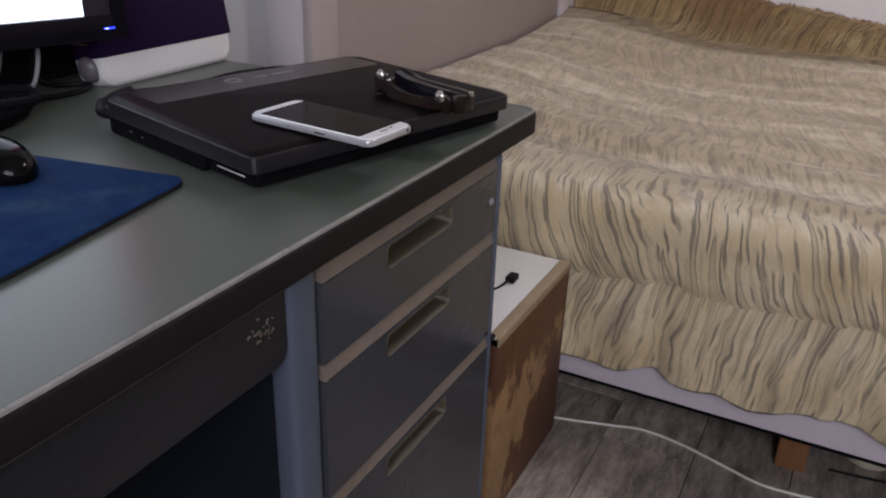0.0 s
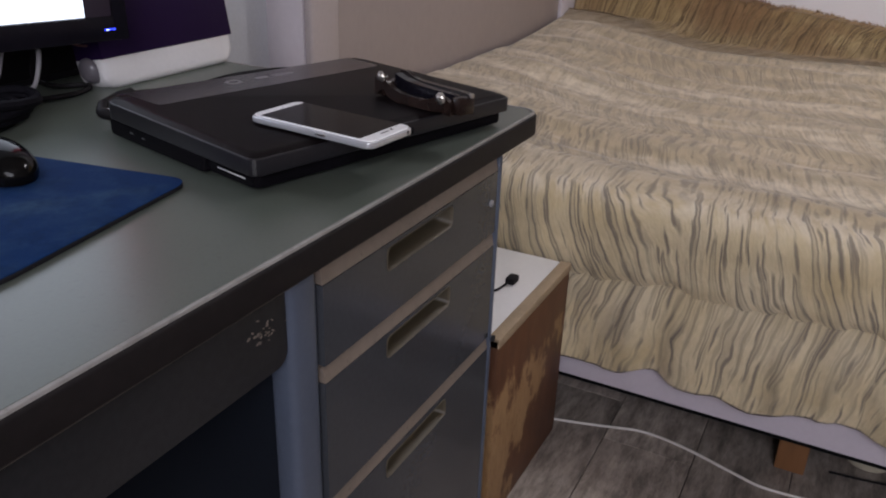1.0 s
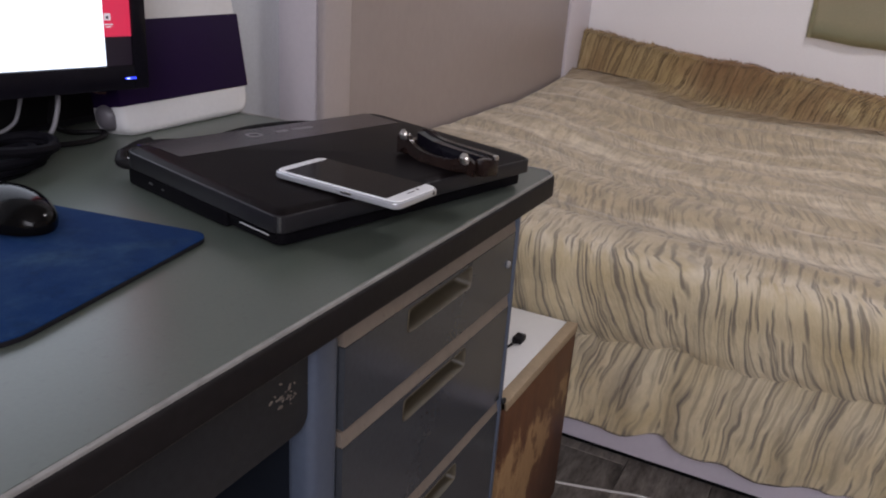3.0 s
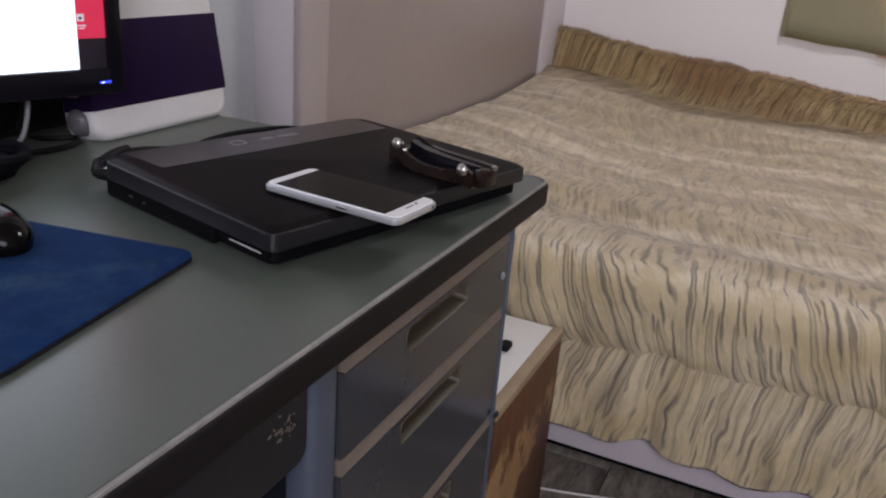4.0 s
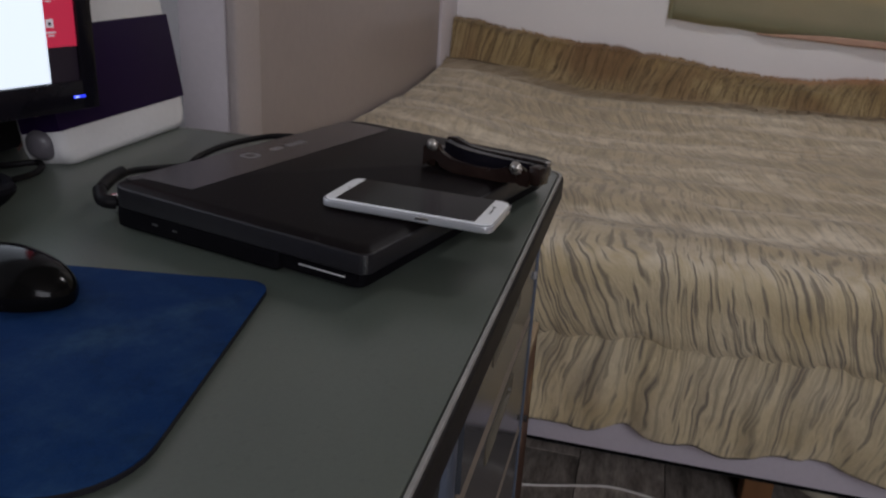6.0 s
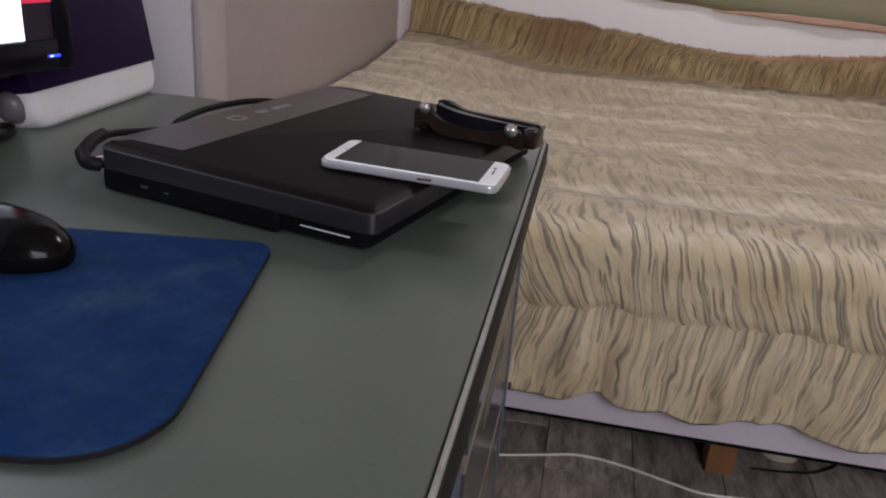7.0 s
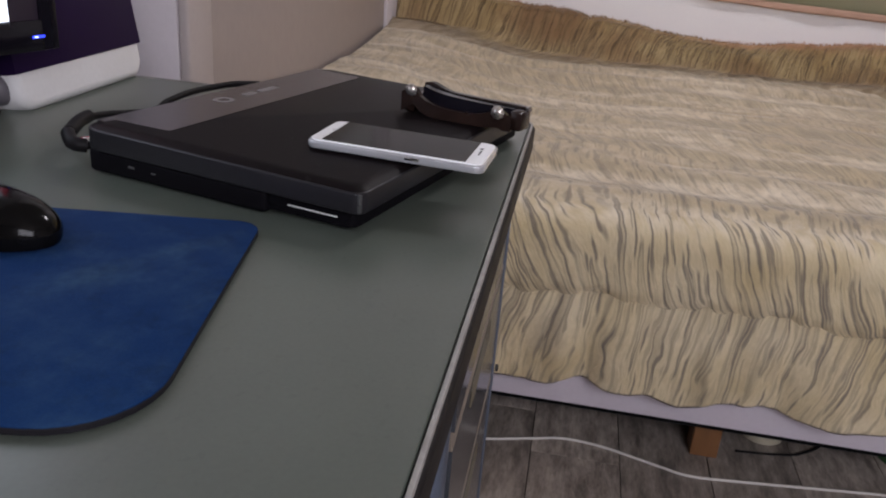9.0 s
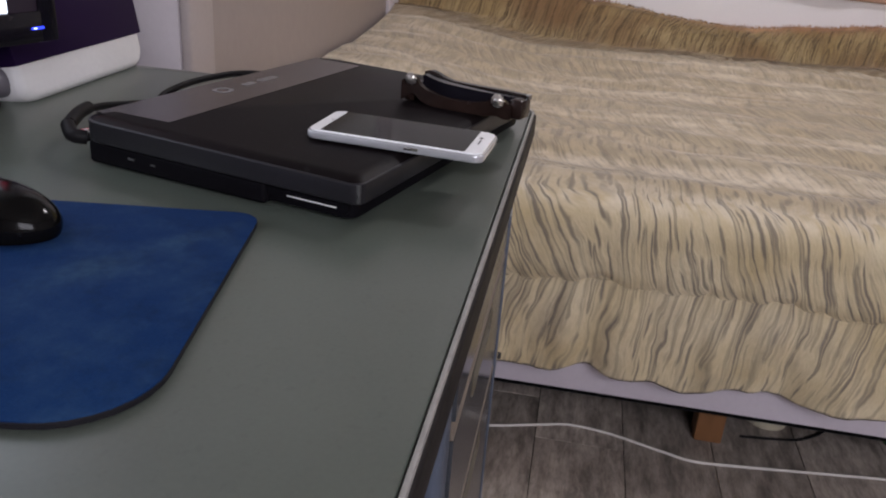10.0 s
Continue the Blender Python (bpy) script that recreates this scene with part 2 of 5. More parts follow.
def stained_board():
    """Pale board with peeled rust-brown stains: soaked along the top edge and in one lower corner."""
    m = bpy.data.materials.new("stained_brown_board")
    n, l, p = nodes_of(m)
    big = noise_node(n, l, 12, 6, (1.3, 1, 0.8), rough=0.7)
    mid = noise_node(n, l, 26, 5, (1.4, 1, 0.6))
    fine = noise_node(n, l, 160, 4, (1, 1, 0.3))
    tc, sep = n.new("ShaderNodeTexCoord"), n.new("ShaderNodeSeparateXYZ")
    l.new(tc.outputs["Object"], sep.inputs[0])

    def calc(op, a, b):
        x = n.new("ShaderNodeMath")
        x.operation = op
        for s, v in zip(x.inputs, (a, b)):
            if isinstance(v, (int, float)):
                s.default_value = v
            else:
                l.new(v, s)
        return x.outputs[0]

    def span(v, a, b, c, d):
        x = n.new("ShaderNodeMapRange")
        x.interpolation_type = "SMOOTHSTEP"
        l.new(v, x.inputs[0])
        for k, val in enumerate((a, b, c, d)):
            x.inputs[k + 1].default_value = val
        return x.outputs[0]

    high = calc("MULTIPLY", span(sep.outputs[2], 0.23, 0.345, 0.0, 0.28), span(sep.outputs[2], 0.352, 0.362, 1.0, 0.0))
    corner = span(calc("ADD", sep.outputs[2], calc("MULTIPLY", sep.outputs[0], -0.9)), -0.27, -0.02, 0.44, -0.03)
    soak = calc("ADD", big, calc("ADD", high, corner))
    pale = mix_colors(n, l, mid, (0.29, 0.160, 0.066), (0.42, 0.265, 0.125))
    brown = mix_colors(n, l, mid, (0.050, 0.017, 0.008), (0.16, 0.060, 0.022))
    c = mix_colors(n, l, ramp(n, l, soak, [(0.48, 0.0), (0.58, 0.95)]), pale, brown)
    c = mix_colors(n, l, ramp(n, l, fine, [(0.45, 0.0), (0.75, 0.35)]), c, (0.12, 0.06, 0.03))
    l.new(c, p.inputs["Base Color"])
    p.inputs["Roughness"].default_value = 0.6
    b = n.new("ShaderNodeBump")
    b.inputs["Strength"].default_value, b.inputs["Distance"].default_value = 0.35, 0.001
    l.new(fine, b.inputs["Height"])
    l.new(b.outputs[0], p.inputs["Normal"])
    return m


M["board"] = stained_board()


def plank_material():
    """Grey-brown wood-look plank: long grain, knots and a tone of its own per plank."""
    m = bpy.data.materials.new("grey_brown_plank")
    n, l, p = nodes_of(m)
    info = n.new("ShaderNodeObjectInfo")
    tc, off, sc = n.new("ShaderNodeTexCoord"), n.new("ShaderNodeVectorMath"), n.new("ShaderNodeVectorMath")
    sc.operation = "MULTIPLY"
    sc.inputs[1].default_value = (2.2, 8.0, 1.0)
    l.new(tc.outputs["Object"], off.inputs[0])
    mul = n.new("ShaderNodeMath")
    mul.operation, mul.inputs[1].default_value = "MULTIPLY", 40.0
    l.new(info.outputs["Random"], mul.inputs[0])
    l.new(mul.outputs[0], off.inputs[1])
    l.new(off.outputs[0], sc.inputs[0])
    a, b = n.new("ShaderNodeTexNoise"), n.new("ShaderNodeTexNoise")
    for x, s, d in ((a, 4.5, 8), (b, 19, 6)):
        l.new(sc.outputs[0], x.inputs["Vector"])
        x.inputs["Scale"].default_value, x.inputs["Detail"].default_value = s, d
        x.inputs["Roughness"].default_value = 0.72
    c = mix_colors(n, l, ramp(n, l, a.outputs[0], [(0.37, 0.0), (0.63, 1.0)]), (0.145, 0.122, 0.104), (0.43, 0.37, 0.318))
    c = mix_colors(n, l, ramp(n, l, b.outputs[0], [(0.5, 0.0), (0.72, 0.5)]), c, (0.07, 0.056, 0.047))
    tone = ramp(n, l, info.outputs["Random"], [(0.0, 0.78), (0.5, 1.0), (1.0, 1.4)])
    c = mix_colors(n, l, 1.0, c, tone, "MULTIPLY")
    l.new(c, p.inputs["Base Color"])
    p.inputs["Roughness"].default_value = 0.42
    bp = n.new("ShaderNodeBump")
    bp.inputs["Strength"].default_value, bp.inputs["Distance"].default_value = 0.25, 0.0008
    l.new(b.outputs[0], bp.inputs["Height"])
    l.new(bp.outputs[0], p.inputs["Normal"])
    return m


M["plank"] = plank_material()


def tiger_material(name, base_a, base_b, stripe_a, stripe_b, seam, pale, tilt=0.0, rust=None, worn=None, toe=None, crest_glow=None):
    """Striped plush print. The UV map runs in metres: u along the bed, v down the drape; spines repeat above the seam."""
    m = bpy.data.materials.new(name)
    n, l, p = nodes_of(m)
    uv, sep = n.new("ShaderNodeUVMap"), n.new("ShaderNodeSeparateXYZ")
    l.new(uv.outputs[0], sep.inputs[0])

    def calc(op, a, b=0.0):
        x = n.new("ShaderNodeMath")
        x.operation = op
        for s, v in zip(x.inputs, (a, b)):
            if isinstance(v, (int, float)):
                s.default_value = v
            else:
                l.new(v, s)
        return x.outputs[0]

    def tex(vec, scale, detail, rough=0.5):
        x = n.new("ShaderNodeTexNoise")
        l.new(vec, x.inputs["Vector"])
        x.inputs["Scale"].default_value, x.inputs["Detail"].default_value, x.inputs["Roughness"].default_value = scale, detail, rough
        return x.outputs[0]

    def vec(a, b):
        x = n.new("ShaderNodeCombineXYZ")
        for k, v in enumerate((a, b)):
            if isinstance(v, (int, float)):
                x.inputs[k].default_value = v
            else:
                l.new(v, x.inputs[k])
        return x.outputs[0]

    def chance(row, salt):
        x = n.new("ShaderNodeTexWhiteNoise")
        x.noise_dimensions = "2D"
        l.new(vec(row, salt), x.inputs["Vector"])
        return x.outputs["Value"]

    def span_map(v, a, b, c, d, smooth=False):
        x = n.new("ShaderNodeMapRange")
        if smooth:
            x.interpolation_type = "SMOOTHSTEP"
        for k, val in enumerate((v, a, b, c, d)):
            if isinstance(val, (int, float)):
                x.inputs[k].default_value = val
            else:
                l.new(val, x.inputs[k])
        return x.outputs[0]

    u, v = sep.outputs[0], sep.outputs[1]
    below = calc("SUBTRACT", v, seam)
    under = span_map(below, 0.0, 0.004, 0.0, 1.0)
    # height above the spine that the strokes grow from
    rise = calc("MODULO", calc("ADD", calc("MAXIMUM", calc("MULTIPLY", below, -1.0), 0.0), 0.0), 0.31)
    reach = calc("MAXIMUM", calc("MULTIPLY", calc("SUBTRACT", 1.0, under), rise), calc("MAXIMUM", below, 0.0))
    lean = calc("ADD", calc("MULTIPLY", tex(vec(calc("MULTIPLY", u, 3.4), calc("MULTIPLY", v, 0.9)), 1.0, 1), 1.1), -0.15)
    chevron = calc("MULTIPLY", calc("POWER", calc("MINIMUM", reach, 0.18), 0.8), calc("MULTIPLY", lean, span_map(under, 0.0, 1.0, 0.62, 0.30)))
    sway = calc("SUBTRACT", tex(vec(calc("MULTIPLY", u, 15.0), calc("MULTIPLY", v, 9.0)), 1.0, 2), 0.5)
    fine_sway = calc("SUBTRACT", tex(vec(calc("MULTIPLY", u, 40.0), calc("MULTIPLY", v, 24.0)), 1.0, 2), 0.5)
    uu = calc("ADD", calc("ADD", calc("ADD", u, chevron), calc("ADD", calc("MULTIPLY", sway, span_map(under, 0.0, 1.0, 0.021, 0.034)), calc("MULTIPLY", fine_sway, 0.007))), calc("MULTIPLY", v, tilt))

    def tears(period, low, high, widest, salt, edge):
        """Leaf-shaped strokes: broad at the spine, running out to a point; gives their body and their dark outline."""
        ph = calc("ADD", calc("DIVIDE", uu, period), salt * 0.37)
        row = calc("ADD", calc("FLOOR", ph), calc("MULTIPLY", calc("FLOOR", calc("DIVIDE", calc("ADD", below, 9.3), 0.31)), 17.0))
        d = calc("ABSOLUTE", calc("SUBTRACT", calc("MULTIPLY", calc("FRACT", ph), 2.0), calc("ADD", 0.75, calc("MULTIPLY", chance(row, salt + 3), 0.5))))
        top = span_map(chance(row, salt), 0.0, 1.0, low, high)
        left = calc("MAXIMUM", calc("SUBTRACT", 1.0, calc("DIVIDE", reach, top)), 0.0)
        wide = calc("MULTIPLY", calc("MULTIPLY", calc("POWER", left, 0.7), widest), span_map(chance(row, salt + 7), 0.0, 1.0, 0.35, 1.0))
        body = span_map(d, calc("SUBTRACT", wide, 0.10), calc("ADD", wide, 0.05), 1.0, 0.0, True)
        rim = span_map(calc("ABSOLUTE", calc("SUBTRACT", d, wide)), edge * 0.4, edge, 1.0, 0.0, True)
        on = span_map(left, 0.0, 0.10, 0.0, 1.0)
        return calc("MULTIPLY", body, on), calc("MULTIPLY", rim, on)

    def dashes(period, length, lo, hi, widest, salt):
        """Tapered dashes on wavering lines; each line has its own breaks."""
        ph = calc("ADD", calc("DIVIDE", uu, period), salt * 0.29)
        row = calc("FLOOR", ph)
        d = calc("ABSOLUTE", calc("SUBTRACT", calc("MULTIPLY", calc("FRACT", ph), 2.0), 1.0))
        dash = tex(vec(calc("MULTIPLY", calc("ADD", row, salt * 5.0), 7.31), calc("DIVIDE", v, length)), 1.0, 1.0)
        thick = span_map(dash, lo, hi, 0.0, widest)
        line = span_map(d, calc("MULTIPLY", thick, 0.3), calc("ADD", thick, 0.10), 1.0, 0.0, True)
        return calc("MULTIPLY", line, calc("MINIMUM", calc("MULTIPLY", thick, 9.0), 1.0))

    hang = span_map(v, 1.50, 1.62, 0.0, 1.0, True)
    soft = tex(uv.outputs[0], 7.0, 4)
    body_1, rim_1 = tears(0.046, 0.05, 0.25, 0.44, 1.0, 0.10)
    body_2, rim_2 = tears(0.025, 0.03, 0.18, 0.46, 4.0, 0.16)
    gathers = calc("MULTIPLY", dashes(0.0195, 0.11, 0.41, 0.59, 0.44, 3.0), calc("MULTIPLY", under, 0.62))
    patchy = ramp(n, l, tex(vec(calc("MULTIPLY", u, 8.0), calc("MULTIPLY", v, 6.0)), 1.0, 3), [(0.36, 0.25), (0.60, 1.0)])
    body = calc("MULTIPLY", calc("MAXIMUM", body_1, calc("MULTIPLY", body_2, 0.5)), calc("ADD", 0.10, calc("MULTIPLY", patchy, 0.34)))
    rim = calc("MULTIPLY", calc("MAXIMUM", rim_1, calc("MULTIPLY", rim_2, 0.4)), calc("ADD", 0.30, calc("MULTIPLY", patchy, 0.6)))
    lines = calc("MAXIMUM", dashes(0.033, 0.10, 0.47, 0.63, 0.18, 1.0), calc("MULTIPLY", dashes(0.043, 0.08, 0.49, 0.64, 0.14, 2.0), 0.9))
    lines = calc("MAXIMUM", lines, calc("MULTIPLY", dashes(0.027, 0.070, 0.45, 0.61, 0.18, 5.0), calc("MULTIPLY", span_map(v, 1.46, 1.56, 0.0, 1.0), calc("SUBTRACT", 1.0, under))))
    lines = calc("MULTIPLY", lines, span_map(v, 1.05, 1.50, 0.45, 1.0))
    nicks = calc("MULTIPLY", calc("MAXIMUM", dashes(0.029, 0.046, 0.48, 0.62, 0.30, 7.0), dashes(0.041, 0.060, 0.50, 0.63, 0.26, 8.0)), span_map(v, 0.9, 1.5, 0.55, 1.0))
    lines = calc("MAXIMUM", lines, calc("MULTIPLY", nicks, calc("SUBTRACT", 1.0, hang)))
    streak = calc("MULTIPLY", ramp(n, l, tex(vec(calc("MULTIPLY", uu, 62.0), calc("MULTIPLY", v, 9.0)), 1.0, 2), [(0.50, 0.0), (0.66, 1.0)]), calc("ADD", 0.12, calc("MULTIPLY", under, 0.30)))
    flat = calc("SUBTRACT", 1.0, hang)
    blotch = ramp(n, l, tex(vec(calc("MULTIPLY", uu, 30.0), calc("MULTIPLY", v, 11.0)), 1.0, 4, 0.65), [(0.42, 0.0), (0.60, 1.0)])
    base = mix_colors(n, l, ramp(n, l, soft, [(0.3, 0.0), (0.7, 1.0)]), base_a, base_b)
    # Flat top: base colour mixed towards a duller tan than the drape.
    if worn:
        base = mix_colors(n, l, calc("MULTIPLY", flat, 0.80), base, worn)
    # pale ridges across the top and along the fold: rubbed pile plus painted highlights
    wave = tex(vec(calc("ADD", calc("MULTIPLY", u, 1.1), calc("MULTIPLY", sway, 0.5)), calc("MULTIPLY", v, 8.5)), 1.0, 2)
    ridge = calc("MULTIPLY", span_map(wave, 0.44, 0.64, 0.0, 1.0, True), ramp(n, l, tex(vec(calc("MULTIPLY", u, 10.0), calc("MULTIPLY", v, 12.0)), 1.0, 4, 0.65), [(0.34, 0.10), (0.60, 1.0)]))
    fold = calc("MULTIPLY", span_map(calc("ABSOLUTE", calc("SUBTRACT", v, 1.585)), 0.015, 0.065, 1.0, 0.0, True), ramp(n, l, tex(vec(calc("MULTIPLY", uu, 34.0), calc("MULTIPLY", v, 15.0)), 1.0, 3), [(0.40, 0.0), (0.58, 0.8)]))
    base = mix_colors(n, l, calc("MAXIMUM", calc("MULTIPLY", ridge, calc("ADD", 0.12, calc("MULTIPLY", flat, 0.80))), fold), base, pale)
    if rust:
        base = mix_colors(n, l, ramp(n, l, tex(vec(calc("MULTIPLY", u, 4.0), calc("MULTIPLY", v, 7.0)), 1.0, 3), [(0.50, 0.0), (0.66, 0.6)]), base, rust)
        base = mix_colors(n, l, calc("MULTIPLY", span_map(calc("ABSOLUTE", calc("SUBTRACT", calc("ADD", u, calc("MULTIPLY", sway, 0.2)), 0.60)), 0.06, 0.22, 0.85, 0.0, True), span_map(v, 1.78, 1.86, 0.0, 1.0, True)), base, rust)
    stripe = mix_colors(n, l, soft, stripe_a, stripe_b)
    tone = tuple((c * 2 + d) / 3 for c, d in zip(stripe_b, base_a))
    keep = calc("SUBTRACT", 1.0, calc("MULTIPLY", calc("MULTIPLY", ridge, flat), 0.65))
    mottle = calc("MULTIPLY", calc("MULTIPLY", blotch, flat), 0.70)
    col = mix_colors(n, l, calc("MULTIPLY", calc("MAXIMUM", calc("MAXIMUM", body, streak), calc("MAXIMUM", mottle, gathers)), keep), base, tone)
    ink = calc("MULTIPLY", calc("MAXIMUM", rim, lines), calc("MULTIPLY", keep, calc("ADD", 0.68, calc("MULTIPLY", hang, 0.16))))
    col = mix_colors(n, l, ink, col, stripe)
    # Orange sunlight from the curtain, painted onto the upper edge.
    if crest_glow:
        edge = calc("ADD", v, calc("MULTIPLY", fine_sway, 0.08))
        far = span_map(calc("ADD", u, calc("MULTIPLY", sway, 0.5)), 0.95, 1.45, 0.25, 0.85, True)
        col = mix_colors(n, l, calc("MULTIPLY", span_map(edge, 1.88, 1.965, 0.0, 1.0, True), far), col, crest_glow)
    plush = tex(vec(calc("MULTIPLY", uu, 230.0), calc("MULTIPLY", v, 70.0)), 1.0, 3)
    # Toe fades from the darkened brown back to cream.
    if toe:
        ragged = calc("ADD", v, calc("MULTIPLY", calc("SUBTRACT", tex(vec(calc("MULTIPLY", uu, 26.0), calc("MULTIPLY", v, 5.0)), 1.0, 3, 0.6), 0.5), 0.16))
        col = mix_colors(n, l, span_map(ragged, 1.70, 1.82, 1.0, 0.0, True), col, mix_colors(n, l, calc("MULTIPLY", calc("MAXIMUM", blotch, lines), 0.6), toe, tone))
    col = mix_colors(n, l, ramp(n, l, plush, [(0.3, 0.22), (0.7, 0.0)]), col, tuple(c * 0.6 for c in base_a))
    l.new(col, p.inputs["Base Color"])
    p.inputs["Roughness"].default_value = 0.95
    p.inputs["Specular IOR Level"].default_value = 0.15
    p.inputs["Sheen Weight"].default_value = 0.25
    p.inputs["Sheen Roughness"].default_value = 0.5
    b = n.new("ShaderNodeBump")
    b.inputs["Strength"].default_value, b.inputs["Distance"].default_value = 0.5, 0.004
    l.new(calc("SUBTRACT", plush, calc("MULTIPLY", ink, 0.4)), b.inputs["Height"])
    l.new(b.outputs[0], p.inputs["Normal"])
    return m


M["binding"] = surface("dark_hem_binding", (0.07, 0.05, 0.045), 0.9, vary=0.2)
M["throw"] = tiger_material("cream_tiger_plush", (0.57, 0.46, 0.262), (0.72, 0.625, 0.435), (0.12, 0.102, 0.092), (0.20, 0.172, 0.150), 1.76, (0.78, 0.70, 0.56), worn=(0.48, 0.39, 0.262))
# Darker copy of the throw print: shade and nap put into its brown.
M["throw_brown"] = tiger_material("brown_tiger_plush", (0.36, 0.25, 0.11), (0.52, 0.40, 0.21), (0.060, 0.040, 0.025), (0.11, 0.075, 0.047), 1.79, (0.50, 0.40, 0.25), -0.50, (0.25, 0.140, 0.070), toe=(0.49, 0.395, 0.27), crest_glow=(0.58, 0.33, 0.18))


def curtain_material():
    m = bpy.data.materials.new("green_curtain_cloth")
    n, l, p = nodes_of(m)
    c = mix_colors(n, l, noise_node(n, l, 9, 5), (0.43, 0.46, 0.34), (0.58, 0.57, 0.43))
    c = mix_colors(n, l, ramp(n, l, noise_node(n, l, 300, 2), [(0.4, 0.0), (0.6, 0.25)]), c, (0.20, 0.23, 0.15))
    # a deeper green band is woven in above the hem
    uv, sep = n.new("ShaderNodeUVMap"), n.new("ShaderNodeSeparateXYZ")
    l.new(uv.outputs[0], sep.inputs[0])
    band = ramp(n, l, sep.outputs[1], [(0.0, 0.55), (0.030, 0.55), (0.062, 0.0)])
    c = mix_colors(n, l, band, c, (0.20, 0.27, 0.17))
    l.new(c, p.inputs["Base Color"])
    p.inputs["Roughness"].default_value = 0.9
    tr, ad, out = n.new("ShaderNodeBsdfTranslucent"), n.new("ShaderNodeMixShader"), n["Material Output"]
    warm = mix_colors(n, l, noise_node(n, l, 5, 4), (0.78, 0.62, 0.36), (0.90, 0.74, 0.48))
    l.new(warm, tr.inputs[0])
    ad.inputs[0].default_value = 0.5
    l.new(p.outputs[0], ad.inputs[1])
    l.new(tr.outputs[0], ad.inputs[2])
    l.new(ad.outputs[0], out.inputs[0])
    return m


M["curtain"] = curtain_material()


def glass_material():
    m = bpy.data.materials.new("window_glass")
    n, l, p = nodes_of(m)
    p.inputs["Transmission Weight"].default_value = 1.0
    p.inputs["Roughness"].default_value = 0.02
    p.inputs["IOR"].default_value = 1.45
    return m


M["glass"] = glass_material()


# ---- mesh helpers ----
def mesh_of(name, bm, material, smooth=True):
    me = bpy.data.meshes.new(name)
    bmesh.ops.recalc_face_normals(bm, faces=bm.faces)
    bm.to_mesh(me)
    bm.free()
    me.materials.append(material)
    if smooth:
        for f in me.polygons:
            f.use_smooth = True
        me.set_sharp_from_angle(angle=radians(40))
    return me


def part(name, bm, material, parent=None, label="", smooth=True):
    ob = new(name, mesh_of(name, bm, material, smooth))
    if parent is not None:
        ob.parent = parent
    if label:
        ob["label"] = label
    return ob


def thing(name, label, category, m=None, group="", kind=""):
    ob = new(name)
    ob.empty_display_size = 0.05
    if m is not None:
        ob.matrix_world = m
    return tagged(ob, label, category, group, kind)


def block(x0, x1, y0, y1, z0, z1, bevel=0.0, segments=2, bm=None):
    """A box between two corners, with rounded edges."""
    b = bmesh.new()
    r = bmesh.ops.create_cube(b, size=1)
    for v in b.verts:
        v.co = ((x0 + x1) / 2 + v.co.x * (x1 - x0), (y0 + y1) / 2 + v.co.y * (y1 - y0), (z0 + z1) / 2 + v.co.z * (z1 - z0))
    if bevel:
        bmesh.ops.bevel(b, geom=b.edges[:], offset=bevel, segments=segments, affect="EDGES", profile=0.5)
    if bm is None:
        return b
    return merge(bm, b)


def merge(bm, other):
    me = bpy.data.meshes.new("merge")
    other.to_mesh(me)
    other.free()
    bm.from_mesh(me)
    bpy.data.meshes.remove(me)
    return bm


def outline_slab(pts, z0, z1, bevel=0.0, segments=3):
    """A slab with the outline pts."""
    b = bmesh.new()
    f = b.faces.new([b.verts.new((x, y, z0)) for x, y in pts])
    ext = bmesh.ops.extrude_face_region(b, geom=[f])
    top = [v for v in ext["geom"] if isinstance(v, bmesh.types.BMVert)]
    for v in top:
        v.co.z = z1
    if bevel:
        es = [e for e in b.edges if abs(e.verts[0].co.z - e.verts[1].co.z) < 1e-7]
        bmesh.ops.bevel(b, geom=es, offset=bevel, segments=segments, affect="EDGES", profile=0.5)
    return b


def rounded(x0, x1, y0, y1, r, n=6, corners=(1, 1, 1, 1)):
    """The outline of a rectangle with round corners; corners: low-low, high-low, high-high, low-high."""
    pts = []
    for (cx, cy, a), k in zip(((x0, y0, 180), (x1, y0, 270), (x1, y1, 0), (x0, y1, 90)), corners):
        rr = r * k
        if rr <= 0:
            pts.append((cx, cy))
            continue
        ox, oy = cx + rr * (1 if cx == x0 else -1), cy + rr * (1 if cy == y0 else -1)
        for i in range(n + 1):
            t = radians(a + 90 * i / n)
            pts.append((ox + rr * math.cos(t), oy + rr * math.sin(t)))
    return pts


def spline(pts, n=8):
    """Catmull-Rom through the points."""
    p = [Vector(q) for q in pts]
    p = [p[0] * 2 - p[1]] + p + [p[-1] * 2 - p[-2]]
    out = []
    for i in range(1, len(p) - 2):
        for k in range(n):
            t = k / n
            out.append(0.5 * ((2 * p[i]) + (p[i + 1] - p[i - 1]) * t + (2 * p[i - 1] - 5 * p[i] + 4 * p[i + 1] - p[i + 2]) * t * t
                              + (3 * p[i] - p[i - 1] - 3 * p[i + 1] + p[i + 2]) * t ** 3))
    return out + [p[-2]]


